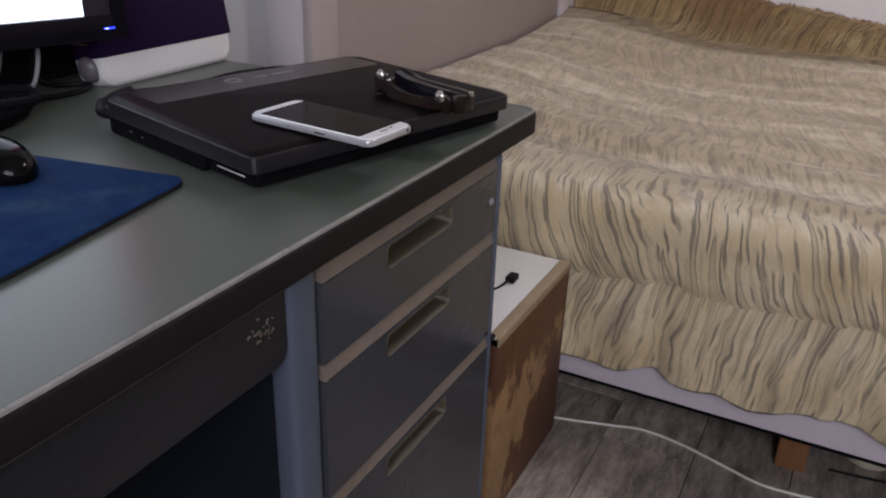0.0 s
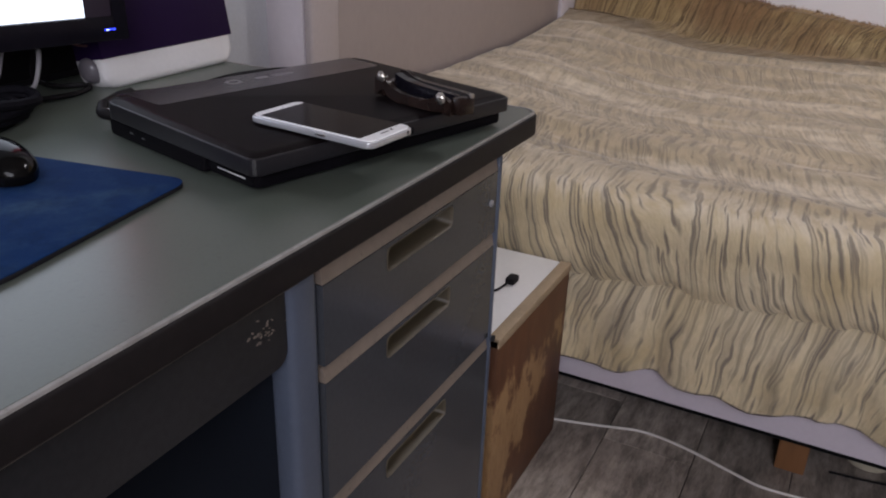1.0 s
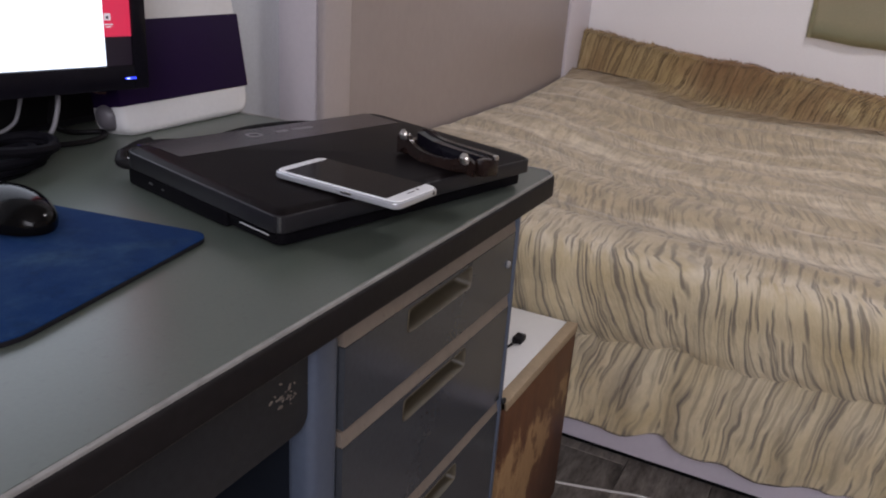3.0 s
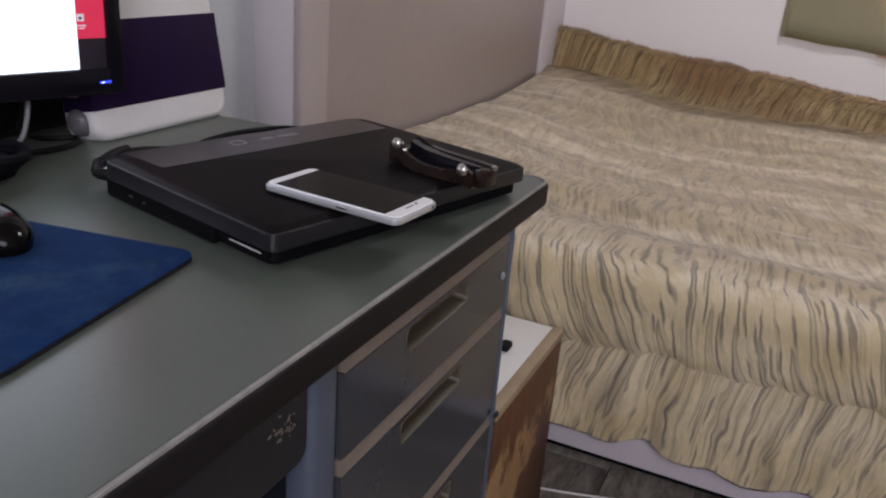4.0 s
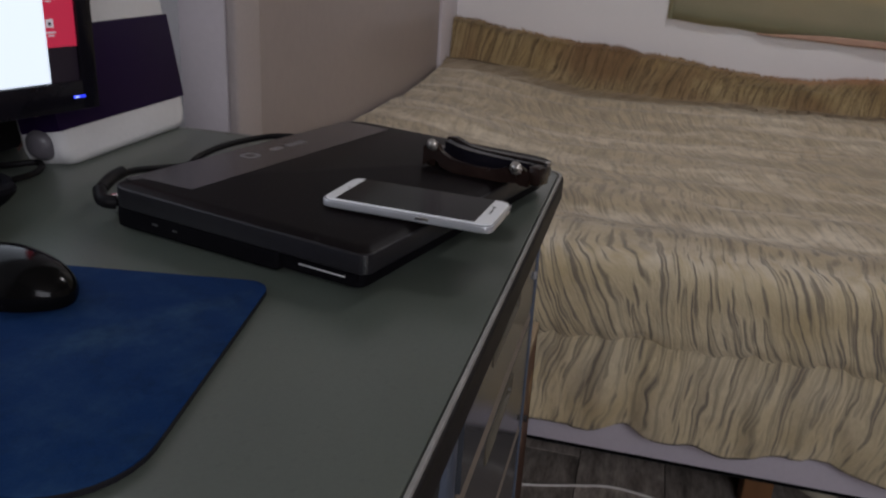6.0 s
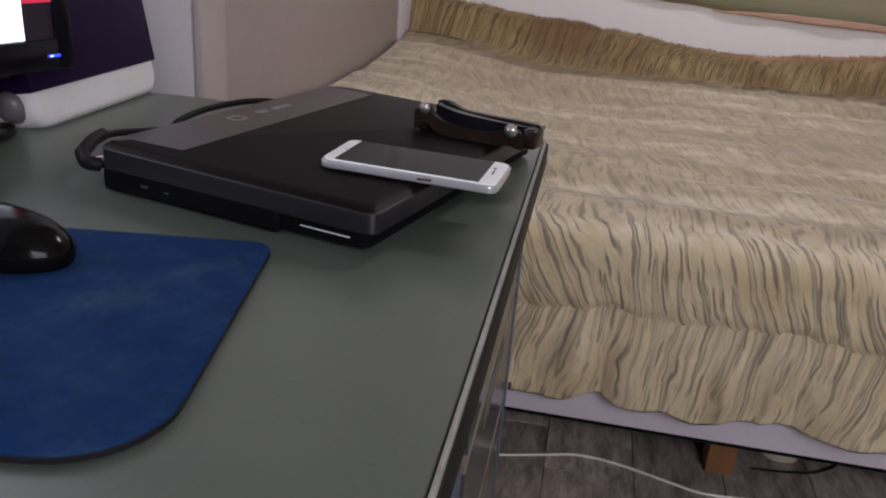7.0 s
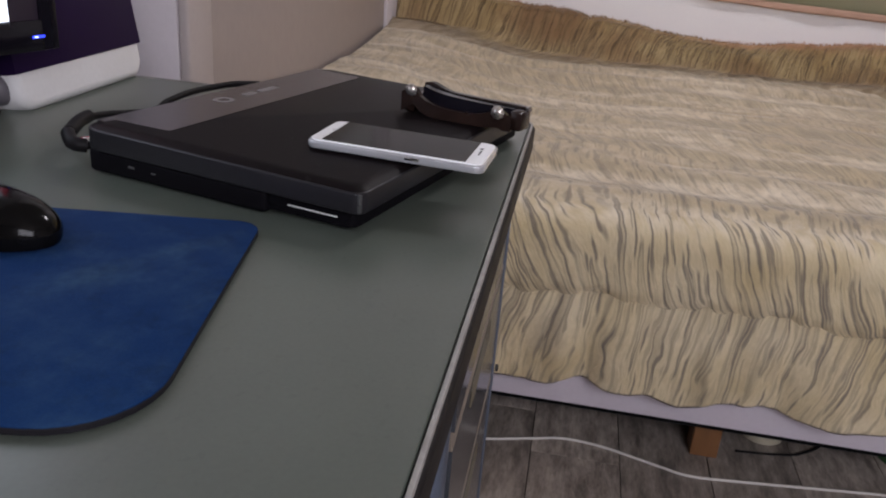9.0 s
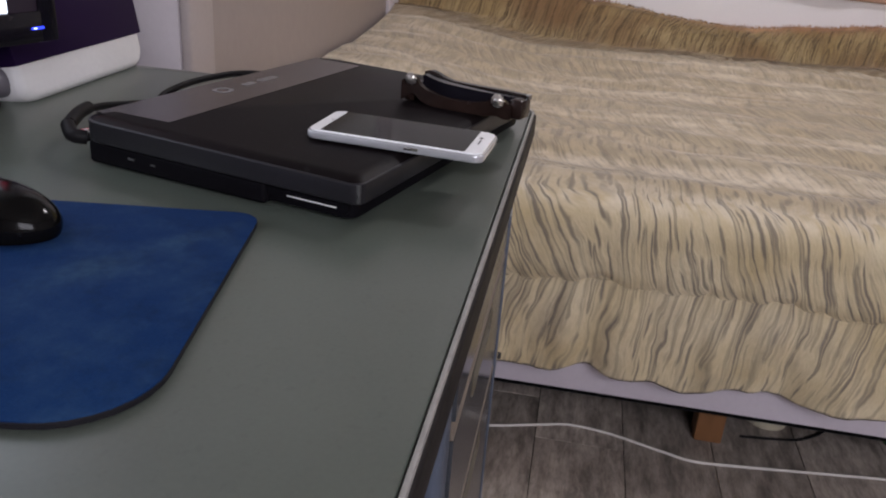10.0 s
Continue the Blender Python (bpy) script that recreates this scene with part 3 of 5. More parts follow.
def tube(pts, r, sides=10, n=8, flat=1.0, taper=None):
    """A round cable or rod through the points."""
    path = spline(pts, n) if n > 1 else [Vector(q) for q in pts]
    b, rings, up = bmesh.new(), [], Vector((0, 0, 1))
    for i, c in enumerate(path):
        d = (path[min(i + 1, len(path) - 1)] - path[max(i - 1, 0)]).normalized()
        s = d.cross(up)
        s = s.normalized() if s.length > 1e-3 else Vector((1, 0, 0))
        w = s.cross(d).normalized()
        rr = r * (taper(i / (len(path) - 1)) if taper else 1)
        rings.append([b.verts.new(c + s * rr * math.cos(2 * math.pi * k / sides) + w * rr * flat * math.sin(2 * math.pi * k / sides)) for k in range(sides)])
    for a, c in zip(rings, rings[1:]):
        for k in range(sides):
            b.faces.new((a[k], a[(k + 1) % sides], c[(k + 1) % sides], c[k]))
    b.faces.new(rings[0][::-1])
    b.faces.new(rings[-1])
    return b


def lathe(profile, sides=32, m=None):
    """A turned body: profile of (radius, height)."""
    b, rings = bmesh.new(), []
    for r, z in profile:
        rings.append([b.verts.new((r * math.cos(2 * math.pi * k / sides), r * math.sin(2 * math.pi * k / sides), z)) for k in range(sides)])
    for a, c in zip(rings, rings[1:]):
        for k in range(sides):
            b.faces.new((a[k], a[(k + 1) % sides], c[(k + 1) % sides], c[k]))
    b.faces.new(rings[0][::-1])
    b.faces.new(rings[-1])
    if m is not None:
        bmesh.ops.transform(b, matrix=m, verts=b.verts)
    return b


def interp(x, knots):
    """Smooth curve through (x, value) knots in rising order."""
    if x <= knots[0][0]:
        return knots[0][1]
    for (a, va), (b, vb) in zip(knots, knots[1:]):
        if x <= b:
            t = (x - a) / (b - a)
            t = t * t * (3 - 2 * t)
            return va + (vb - va) * t
    return knots[-1][1]


def sheet(name, rows, cols, at, uv_at, material, parent=None, label="", thick=0.0):
    """A cloth grid: at(i, j) gives a place, uv_at(i, j) metres along and down the cloth."""
    co = [at(i, j) for i in range(rows) for j in range(cols)]
    faces = [(i * cols + j, i * cols + j + 1, (i + 1) * cols + j + 1, (i + 1) * cols + j) for i in range(rows - 1) for j in range(cols - 1)]
    me = bpy.data.meshes.new(name)
    me.from_pydata(co, [], faces)
    layer = me.uv_layers.new(name="UVMap")
    uvs = [uv_at(i, j) for i in range(rows) for j in range(cols)]
    flat = []
    for lp in me.loops:
        flat.extend(uvs[lp.vertex_index])
    layer.data.foreach_set("uv", flat)
    me.materials.append(material)
    for f in me.polygons:
        f.use_smooth = True
    ob = new(name, me)
    if thick:
        s = ob.modifiers.new("thickness", "SOLIDIFY")
        s.thickness, s.offset = thick, -1
    if parent is not None:
        ob.parent = parent
    if label:
        ob["label"] = label
    return ob


# ---- the room ----
EAST, WEST, NORTH, SOUTH, HIGH = 2.09, -2.25, 0.745, -2.3, 2.55


def wall_with_opening(name, axis, at0, at1, lo, hi, op, label):
    """A wall that runs along the other axis from lo to hi, with one opening (a0, a1, z0, z1)."""
    b = bmesh.new()
    cuts = [(lo, hi, 0, HIGH)] if op is None else [(lo, op[0], 0, HIGH), (op[1], hi, 0, HIGH), (op[0], op[1], 0, op[2]), (op[0], op[1], op[3], HIGH)]
    for a, c, z0, z1 in cuts:
        if axis == "x":
            block(at0, at1, a, c, z0, z1, bm=b)
        else:
            block(a, c, at0, at1, z0, z1, bm=b)
    bmesh.ops.remove_doubles(b, verts=b.verts, dist=1e-5)
    # South and west walls, out of view, take the darker low-bounce tone.
    mat = M["wall_blue"] if name == "wall_north" else (M["wall_darkened"] if name in ("wall_south", "wall_west") else M["wall"])
    return tagged(part(name, b, mat, smooth=False), label, "wall", kind="structure")


wall_with_opening("wall_east", "x", EAST, EAST + 0.2, SOUTH, NORTH, (-1.45, -0.40, 0.90, 2.05), "white painted wall behind the bed")
wall_with_opening("wall_west", "x", WEST - 0.2, WEST, SOUTH, NORTH, (-1.85, -0.45, 1.10, 2.34), "beige wall with a wide window, unseen, darkened to cut bounced light")
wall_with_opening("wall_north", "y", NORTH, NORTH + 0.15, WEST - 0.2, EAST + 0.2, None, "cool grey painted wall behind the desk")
wall_with_opening("wall_south", "y", SOUTH - 0.15, SOUTH, WEST - 0.2, EAST + 0.2, None, "plain beige side wall, unseen, darkened to cut bounced light")
tagged(part("ceiling", block(WEST - 0.2, EAST + 0.2, SOUTH - 0.15, NORTH + 0.15, HIGH, HIGH + 0.15), M["ceiling"], smooth=False), "plain beige ceiling, unseen, toned down for darker desk reflections", "ceiling", kind="structure")
floor = tagged(part("floor", block(WEST - 0.2, EAST + 0.2, SOUTH - 0.15, NORTH + 0.15, -0.16, -0.006), M["subfloor"], smooth=False), "grey-brown wood-look plank floor", "floor", kind="structure")


def window(name, x, y0, y1, z0, z1, label):
    w = thing(name, label, "window", kind="structure")
    f = 0.05
    part("window_frame", block(x - 0.03, x + 0.03, y0, y0 + f, z0, z1, 0.004), M["white_frame"], w)
    part("window_frame", block(x - 0.03, x + 0.03, y1 - f, y1, z0, z1, 0.004), M["white_frame"], w)
    part("window_frame", block(x - 0.03, x + 0.03, y0 + f, y1 - f, z0, z0 + f, 0.004), M["white_frame"], w)
    part("window_frame", block(x - 0.03, x + 0.03, y0 + f, y1 - f, z1 - f, z1, 0.004), M["white_frame"], w)
    mid = (y0 + y1) / 2
    part("mullion", block(x - 0.025, x + 0.025, mid - 0.03, mid + 0.03, z0 + f, z1 - f, 0.004), M["white_frame"], w)
    for a, c in ((y0 + f, mid - 0.03), (mid + 0.03, y1 - f)):
        g = part("pane", block(x - 0.003, x + 0.003, a, c, z0 + f, z1 - f), M["glass"], w, smooth=False)
        g.visible_shadow = False
    return w


window("window_1", EAST + 0.1, -1.45, -0.40, 0.90, 2.05, "white framed window behind a green curtain")
window("window_2", WEST - 0.12, -1.85, -0.45, 1.10, 2.34, "wide white framed window that lights the room")

# Fixture added to go with the unseen ceiling source.
lamp = thing("ceiling_lamp", "round white ceiling lamp, unseen, added over the bed", "lamp", pose(1.12, -0.55, HIGH))
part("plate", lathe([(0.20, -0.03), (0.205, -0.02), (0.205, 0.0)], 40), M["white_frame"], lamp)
part("diffuser", lathe([(0.165, -0.058), (0.19, -0.048), (0.195, -0.031)], 40), M["added_lamp_glow"], lamp, "glowing round diffuser of the added lamp")

# ---- wardrobe beside the desk and the bed ----
ward = thing("wardrobe", "pinkish painted built-in wardrobe with a carved door, beside the bed", "wardrobe")
WX, WY = 0.396, 0.634
GX = 0.497
part("side_panel", block(WX - 0.002, WX + 0.018, WY + 0.0205, NORTH, 0, 2.2, 0.001), M["wardrobe_side"], ward, "pale lilac painted side panel")
part("stile", block(WX, GX - 0.004, WY, WY + 0.02, 0, 2.2, 0.006, 3), M["stile"], ward, "worn greyish lilac front stile")
part("carcass", block(GX - 0.012, 1.90, WY + 0.034, WY + 0.044, 0.0, 2.15), M["groove"], ward, smooth=False)
part("door", block(GX + 0.004, 1.865, WY + 0.010, WY + 0.030, 0.08, 1.292, 0.003), M["wardrobe"], ward)
# Unseen: pale door and dark board added only for what the desk mirrors.
part("upper_door", block(GX + 0.004, 1.865, WY + 0.010, WY + 0.030, 1.300, 2.12, 0.003), M["door_reflector"], ward, "unseen pale upper door, added to brighten the desk reflection")
part("top_board", block(WX, EAST, WY + 0.004, WY + 0.022, 2.2015, HIGH - 0.002, 0.002), M["dark_reflector"], ward, "unseen dark board, added to darken the desk reflection")
part("stile", block(1.868, EAST, WY, WY + 0.02, 0, 2.2, 0.004), M["wardrobe_side"], ward, "pale lilac end stile")
part("top_rail", block(GX - 0.003, 1.868, WY, WY + 0.02, 2.12, 2.2, 0.004), M["wardrobe"], ward)
part("plinth", block(GX - 0.003, 1.868, WY + 0.002, WY + 0.02, 0, 0.078, 0.003), M["wardrobe"], ward)
DY = WY + 0.010
for pts in ([(0.489, DY, 0.897), (0.560, DY, 0.902), (0.674, DY, 0.910), (0.769, DY, 0.927), (0.826, DY, 0.953)],
            [(0.940, DY, 0.984), (0.963, DY, 0.946), (1.001, DY, 0.908), (1.053, DY, 0.892), (1.110, DY, 0.897)],
            [(1.234, DY, 0.984), (1.329, DY, 0.951), (1.452, DY, 0.927), (1.585, DY, 0.916), (1.680, DY, 0.916)],
            [(0.992, DY, 0.968), (1.025, DY, 0.962), (1.072, DY, 0.966)]):
    part("moulding", tube(pts, 0.0035, 8, 8), M["moulding"], ward, "dull carved moulding line")

# ---- steel desk ----
TOP = 0.74
DX0, DX1, DY0, DY1 = -1.35, 0.022, 0.0, 0.70
desk = thing("office_desk", "old grey steel desk with grey-green top and dark edge", "desk")
part("tabletop", outline_slab(rounded(DX0 + 0.0055, DX1 - 0.0055, DY0 + 0.0055, DY1 - 0.0055, 0.0195), TOP - 0.03, TOP, 0.0008, 1), M["desk_top"], desk, "grey-green linoleum desk top")


def ring(outer, inner, z0, z1, bevel):
    """A band between two outlines with the same number of points."""
    b = bmesh.new()
    n = len(outer)
    lay = [[b.verts.new((x, y, z)) for x, y in pts] for pts, z in ((outer, z0), (outer, z1), (inner, z1), (inner, z0))]
    for a in range(4):
        for k in range(n):
            b.faces.new((lay[a][k], lay[a][(k + 1) % n], lay[(a + 1) % 4][(k + 1) % n], lay[(a + 1) % 4][k]))
    if bevel:
        keep = set(lay[0] + lay[1])
        es = [e for e in b.edges if e.verts[0] in keep and e.verts[1] in keep and abs(e.verts[0].co.z - e.verts[1].co.z) < 1e-7]
        bmesh.ops.bevel(b, geom=es, offset=bevel, segments=3, affect="EDGES", profile=0.5)
    return b


part("edge_strip", ring(rounded(DX0 + 0.001, DX1 - 0.001, DY0 + 0.001, DY1 - 0.001, 0.023), rounded(DX0 + 0.0040, DX1 - 0.0040, DY0 + 0.0040, DY1 - 0.0040, 0.0208), TOP - 0.008, TOP + 0.0012, 0.001), M["desk_rim"], desk, "pale worn metal edge strip")
part("edge_band", ring(rounded(DX0 - 0.0015, DX1 + 0.0015, DY0 - 0.0015, DY1 + 0.0015, 0.0255), rounded(DX0 + 0.005, DX1 - 0.005, DY0 + 0.005, DY1 - 0.005, 0.02), TOP - 0.029, TOP - 0.0015, 0.003), M["rubber"], desk, "dark rubber edge band")
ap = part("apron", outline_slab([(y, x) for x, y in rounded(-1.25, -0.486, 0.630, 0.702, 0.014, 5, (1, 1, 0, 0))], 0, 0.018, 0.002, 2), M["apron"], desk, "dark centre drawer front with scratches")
ap.matrix_basis = Matrix(((0, 1, 0, 0), (0, 0, 1, 0.018), (1, 0, 0, 0), (0, 0, 0, 1)))
# pale scratches near the corner of the centre drawer
rng = random.Random(4)
for k in range(24):
    cx, cz, a, s = -0.516 + rng.gauss(0, 0.011), 0.674 + rng.gauss(0, 0.006), rng.uniform(-0.9, 0.9), rng.uniform(0.0007, 0.0024)
    chip = [(s * rng.uniform(0.7, 1.2) * math.cos(2 * math.pi * q / 7), s * rng.uniform(0.25, 0.6) * math.sin(2 * math.pi * q / 7)) for q in range(7)]
    b = outline_slab(chip, -0.0182, -0.0172)
    bmesh.ops.transform(b, matrix=Matrix.Translation((cx, 0, cz)) @ Matrix.Rotation(a, 4, "Y") @ Matrix.Rotation(math.pi / 2, 4, "X"), verts=b.verts)
    part("scratch", b, M["scratch"], desk, "pale chip in the enamel", smooth=False)
# Drawer box added and blackened to darken the knee hole.
part("drawer_box", block(-1.24, -0.494, 0.0185, 0.50, 0.634, 0.700), M["deep_shade"], desk, "steel box of the centre drawer, blackened for the knee-hole shade")
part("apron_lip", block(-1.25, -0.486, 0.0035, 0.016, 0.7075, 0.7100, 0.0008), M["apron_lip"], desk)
PX0, PX1, PY = -0.484, -0.070, 0.012
# Side towards the knee hole has its shade painted into the enamel.
part("pedestal_side", block(PX0, PX0 + 0.004, PY + 0.012, 0.66, 0.05, 0.704), M["steel_shaded"], desk, "blue-grey steel pedestal side")
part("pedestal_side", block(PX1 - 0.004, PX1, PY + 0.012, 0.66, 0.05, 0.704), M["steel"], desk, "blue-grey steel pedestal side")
part("pedestal_back", block(PX0 + 0.004, PX1 - 0.004, 0.655, 0.66, 0.05, 0.704), M["steel"], desk)
part("pedestal_stile", block(PX0 - 0.001, PX0 + 0.038, PY + 0.002, PY + 0.032, 0.05, 0.7038, 0.009, 3), M["steel"], desk, "rounded blue-grey steel stile")
part("pedestal_stile", block(PX1 - 0.008, PX1 + 0.001, PY - 0.002, PY + 0.03, 0.05, 0.7038, 0.003, 2), M["steel"], desk)
# Pedestal inside and base are black, with their shade in the colour.
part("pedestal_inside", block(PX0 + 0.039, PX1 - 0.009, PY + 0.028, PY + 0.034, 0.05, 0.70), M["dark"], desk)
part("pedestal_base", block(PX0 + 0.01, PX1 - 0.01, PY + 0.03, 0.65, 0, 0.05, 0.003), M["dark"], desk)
# Panels inside the knee hole are blackened for its shade.
part("modesty_panel", block(DX0 + 0.05, PX0, 0.62, 0.625, 0.06, 0.704), M["deep_shade"], desk)
part("pedestal_side", block(DX0 + 0.04, DX0 + 0.09, 0.03, 0.66, 0.0, 0.704, 0.004), M["deep_shade"], desk)


def loft(tiers, closed):
    """Skin over outlines in x and z, each at its own depth; closed: with a back face."""
    b = bmesh.new()
    lay = [[b.verts.new((x, y, z)) for x, z in pts] for pts, y in tiers]
    for p, q in zip(lay, lay[1:]):
        for k in range(len(p)):
            b.faces.new((p[k], p[(k + 1) % len(p)], q[(k + 1) % len(p)], q[k]))
    if closed:
        b.faces.new(lay[-1])
    return b


def drawer(z0, z1, pull_z):
    """A drawer front with a cut-out pull, its cream lip and its recessed cup."""
    x0, x1, px0, px1, ph = PX0 + 0.040, PX1 - 0.009, -0.338, -0.200, 0.024
    b = bmesh.new()
    block(x0, px0, PY, PY + 0.02, z0, z1, bm=b)
    block(px1, x1, PY, PY + 0.02, z0, z1, bm=b)
    block(px0, px1, PY, PY + 0.02, z0, pull_z - ph, bm=b)
    if z1 - pull_z > 0.001:
        block(px0, px1, PY, PY + 0.02, pull_z, z1, bm=b)
    bmesh.ops.remove_doubles(b, verts=b.verts, dist=1e-5)
    d = part("drawer_front", b, M["drawer_front"], desk, "glossy dark grey drawer front", smooth=False)
    lip = bmesh.new()
    prof = [(PY + 0.0002, z1 + 0.001), (PY + 0.003, z1 + 0.016), (PY + 0.018, z1 + 0.0165), (PY + 0.018, z1 + 0.001)]
    ends = [[lip.verts.new((x, y, z)) for y, z in prof] for x in (x0, x1)]
    for k in range(4):
        lip.faces.new((ends[0][k], ends[0][(k + 1) % 4], ends[1][(k + 1) % 4], ends[1][k]))
    lip.faces.new(ends[0][::-1])
    lip.faces.new(ends[1])
    part("lip", lip, M["cream_lip"], d, "cream painted upper lip", smooth=False)
    def outline(grow, r):
        return rounded(px0 - grow, px1 + grow, pull_z - ph - grow, pull_z + min(grow, 0.001), r, 5)

    part("cup", loft([(outline(-0.0002, 0.006), PY + 0.0012), (outline(-0.0014, 0.006), PY + 0.006), (outline(-0.004, 0.005), PY + 0.022), (outline(-0.008, 0.003), PY + 0.0265)], True), M["cup"], d, "yellowed recessed drawer pull")
    part("pull", loft([(outline(0.0012, 0.0068), PY + 0.0005), (outline(0.0010, 0.0066), PY - 0.0006), (outline(0.0003, 0.0063), PY - 0.0010), (outline(-0.0003, 0.006), PY - 0.0002), (outline(-0.0006, 0.006), PY + 0.003)], False), M["pull_rim"], d, "yellowed rim of the drawer pull")


drawer(0.604, 0.684, 0.679)
drawer(0.452, 0.585, 0.580)
drawer(0.090, 0.433, 0.426)
part("lock", lathe([(0.0045, 0), (0.0045, 0.002), (0.003, 0.003)], 16, pose(-0.097, PY - 0.0005, 0.648, 90, 0, 0)), M["cable_grey"], desk, "small worn metal lock")
part("lock", lathe([(0.0045, 0), (0.0045, 0.003), (0.003, 0.004)], 16, pose(PX1 - 0.002, PY - 0.003, 0.447, 90, 0, 0)), M["dark"], desk, "small dark bolt")

# ---- laptop ----
LW, LD = 0.357, 0.262
laptop = thing("laptop", "closed black laptop with a grey rim and strip, on the desk", "laptop", pose(-0.414, 0.104, TOP, 0, 0, -14.6))
part("base", outline_slab(rounded(0.004, LW - 0.010, 0.008, LD - 0.002, 0.012), 0.0015, 0.020, 0.005, 3), M["lap_base"], laptop, "black laptop base")
part("palm_base", outline_slab(rounded(0.0005, LW - 0.0025, 0.000, LD - 0.008, 0.010), 0.0030, 0.0205, 0.003, 2), M["lap_base"], laptop)
for fx, fy in ((0.04, 0.035), (LW - 0.04, 0.035), (0.04, LD - 0.035), (LW - 0.04, LD - 0.035)):
    part("rubber_foot", lathe([(0.008, 0), (0.008, 0.0065)], 14, pose(fx, fy, 0)), M["rubber"], laptop)
part("battery", block(0.05, LW - 0.05, LD - 0.02, LD + 0.006, 0.004, 0.026, 0.004), M["lap_base"], laptop)
LX0, LY0 = -0.0075, -0.0095
part("lid_rim", outline_slab(rounded(LX0, LW, LY0, LD, 0.02, 6, (0.45, 0.45, 1, 1)), 0.0190, 0.0352, 0.0014, 3), M["lap_rim"], laptop, "grey bevelled lid rim")
lid = bmesh.new()
tiers = [[lid.verts.new((x, y, z)) for x, y in rounded(LX0 + d, LW - d, LY0 + d, LD - d, 0.02, 6, (0.45, 0.45, 1, 1))] for d, z in ((0.0016, 0.0346), (0.0016, 0.0354), (0.0055, 0.0378), (0.0105, 0.0393))]
for p, q in zip(tiers, tiers[1:]):
    for k in range(len(p)):
        lid.faces.new((p[k], p[(k + 1) % len(p)], q[(k + 1) % len(p)], q[k]))
lid.faces.new(tiers[0][::-1])
lid.faces.new(tiers[-1])
part("lid", lid, M["lap_lid"], laptop, "dull black laptop lid with a sloped border")
strip = part("lid_strip", outline_slab([(0.018, 0.187), (LW - 0.022, 0.191), (LW - 0.022, LD - 0.010), (0.004, LD - 0.010), (0.004, 0.243), (0.014, 0.241)], 0.0391, 0.0396, 0, 1), M["lap_strip"], laptop, "brushed grey strip across the lid")
b = ring(rounded(0.125, 0.145, 0.217, 0.235, 0.007), rounded(0.129, 0.141, 0.221, 0.231, 0.004), 0.0395, 0.0398, 0)
part("emblem", b, M["chip_text"], strip, "pale ring emblem", smooth=False)
for a, w in ((0.165, 0.018), (0.190, 0.030)):
    part("emblem", outline_slab(rounded(a, a + w, 0.221, 0.230, 0.003, 3), 0.0395, 0.0398), M["chip_text"], strip, "pale emblem bar", smooth=False)
part("hinge", block(0.02, 0.075, LD - 0.012, LD + 0.003, 0.012, 0.034, 0.004), M["lap_base"], laptop)
part("hinge", block(LW - 0.075, LW - 0.02, LD - 0.012, LD + 0.003, 0.012, 0.034, 0.004), M["lap_base"], laptop)
part("drive_slot", block(-0.0012, 0.008, 0.014, 0.058, 0.0108, 0.0120, 0.0004), M["slot_metal"], laptop, "shiny edge of the card slot")
part("drive_bay", block(-0.0006, 0.02, 0.004, 0.13, 0.0080, 0.0195, 0.002), M["lap_base"], laptop)
part("side_bulge", block(-0.0050, 0.03, 0.076, LD - 0.006, 0.0012, 0.0195, 0.004, 3), M["lap_base"], laptop)
for v0, v1, z0, z1 in ((0.205, 0.212, 0.0105, 0.0125), (0.183, 0.188, 0.0100, 0.0115)):
    part("port", block(-0.0056, 0.012, v0, v1, z0, z1, 0.0006), M["port_metal"], laptop, "metal lined port")
part("latch", block(LW / 2 - 0.014, LW / 2 + 0.014, LY0 - 0.0008, 0.004, 0.022, 0.029, 0.001), M["lap_base"], laptop)
part("lid_corner", tube([(-0.0044, -0.0064, 0.0205), (-0.0048, -0.0068, 0.027), (-0.0044, -0.0064, 0.0342)], 0.0018, 8, 4), M["port_metal"], laptop, "worn shiny lid corner")

# the case thickens towards the hinges
for ob in [laptop_part for laptop_part in laptop.children_recursive]:
    for q in ob.data.vertices:
        q.co.z *= 1 + 0.11 * max(0.0, q.co.y) / LD

CZ0 = TOP + 0.025
cord = tagged(part("power_cord", tube([(-0.332, 0.356, CZ0 - 0.004), (-0.343, 0.360, CZ0 - 0.006), (-0.346, 0.371, CZ0 - 0.004), (-0.331, 0.384, CZ0), (-0.303, 0.393, CZ0 + 0.002), (-0.262, 0.396, CZ0 - 0.001), (-0.226, 0.388, CZ0 - 0.006),
                                       (-0.206, 0.372, CZ0 - 0.006), (-0.184, 0.370, CZ0 - 0.001), (-0.140, 0.366, CZ0 + 0.001), (-0.095, 0.357, CZ0), (-0.068, 0.341, CZ0), (-0.05, 0.315, CZ0 - 0.002), (-0.03, 0.295, CZ0 - 0.012)], 0.0034, 10, 8), M["cable_black"]),
              "black power cord plugged in behind the laptop", "cable")
part("plug", tube([(-0.331, 0.384, CZ0), (-0.303, 0.393, CZ0 + 0.002), (-0.281, 0.397, CZ0 + 0.002)], 0.0060, 10, 4), M["cable_black"], cord, "thick black plug sleeve")
part("plug_body", tube([(-0.343, 0.360, CZ0 - 0.006), (-0.347, 0.371, CZ0 - 0.004), (-0.333, 0.384, CZ0)], 0.0062, 10, 5), M["cable_black"], cord, "black moulded plug body")
part("plug_tip", tube([(-0.335, 0.353, CZ0 - 0.001), (-0.342, 0.366, CZ0 - 0.003)], 0.0036, 12, 1), M["silver"], cord, "bright metal plug tip")

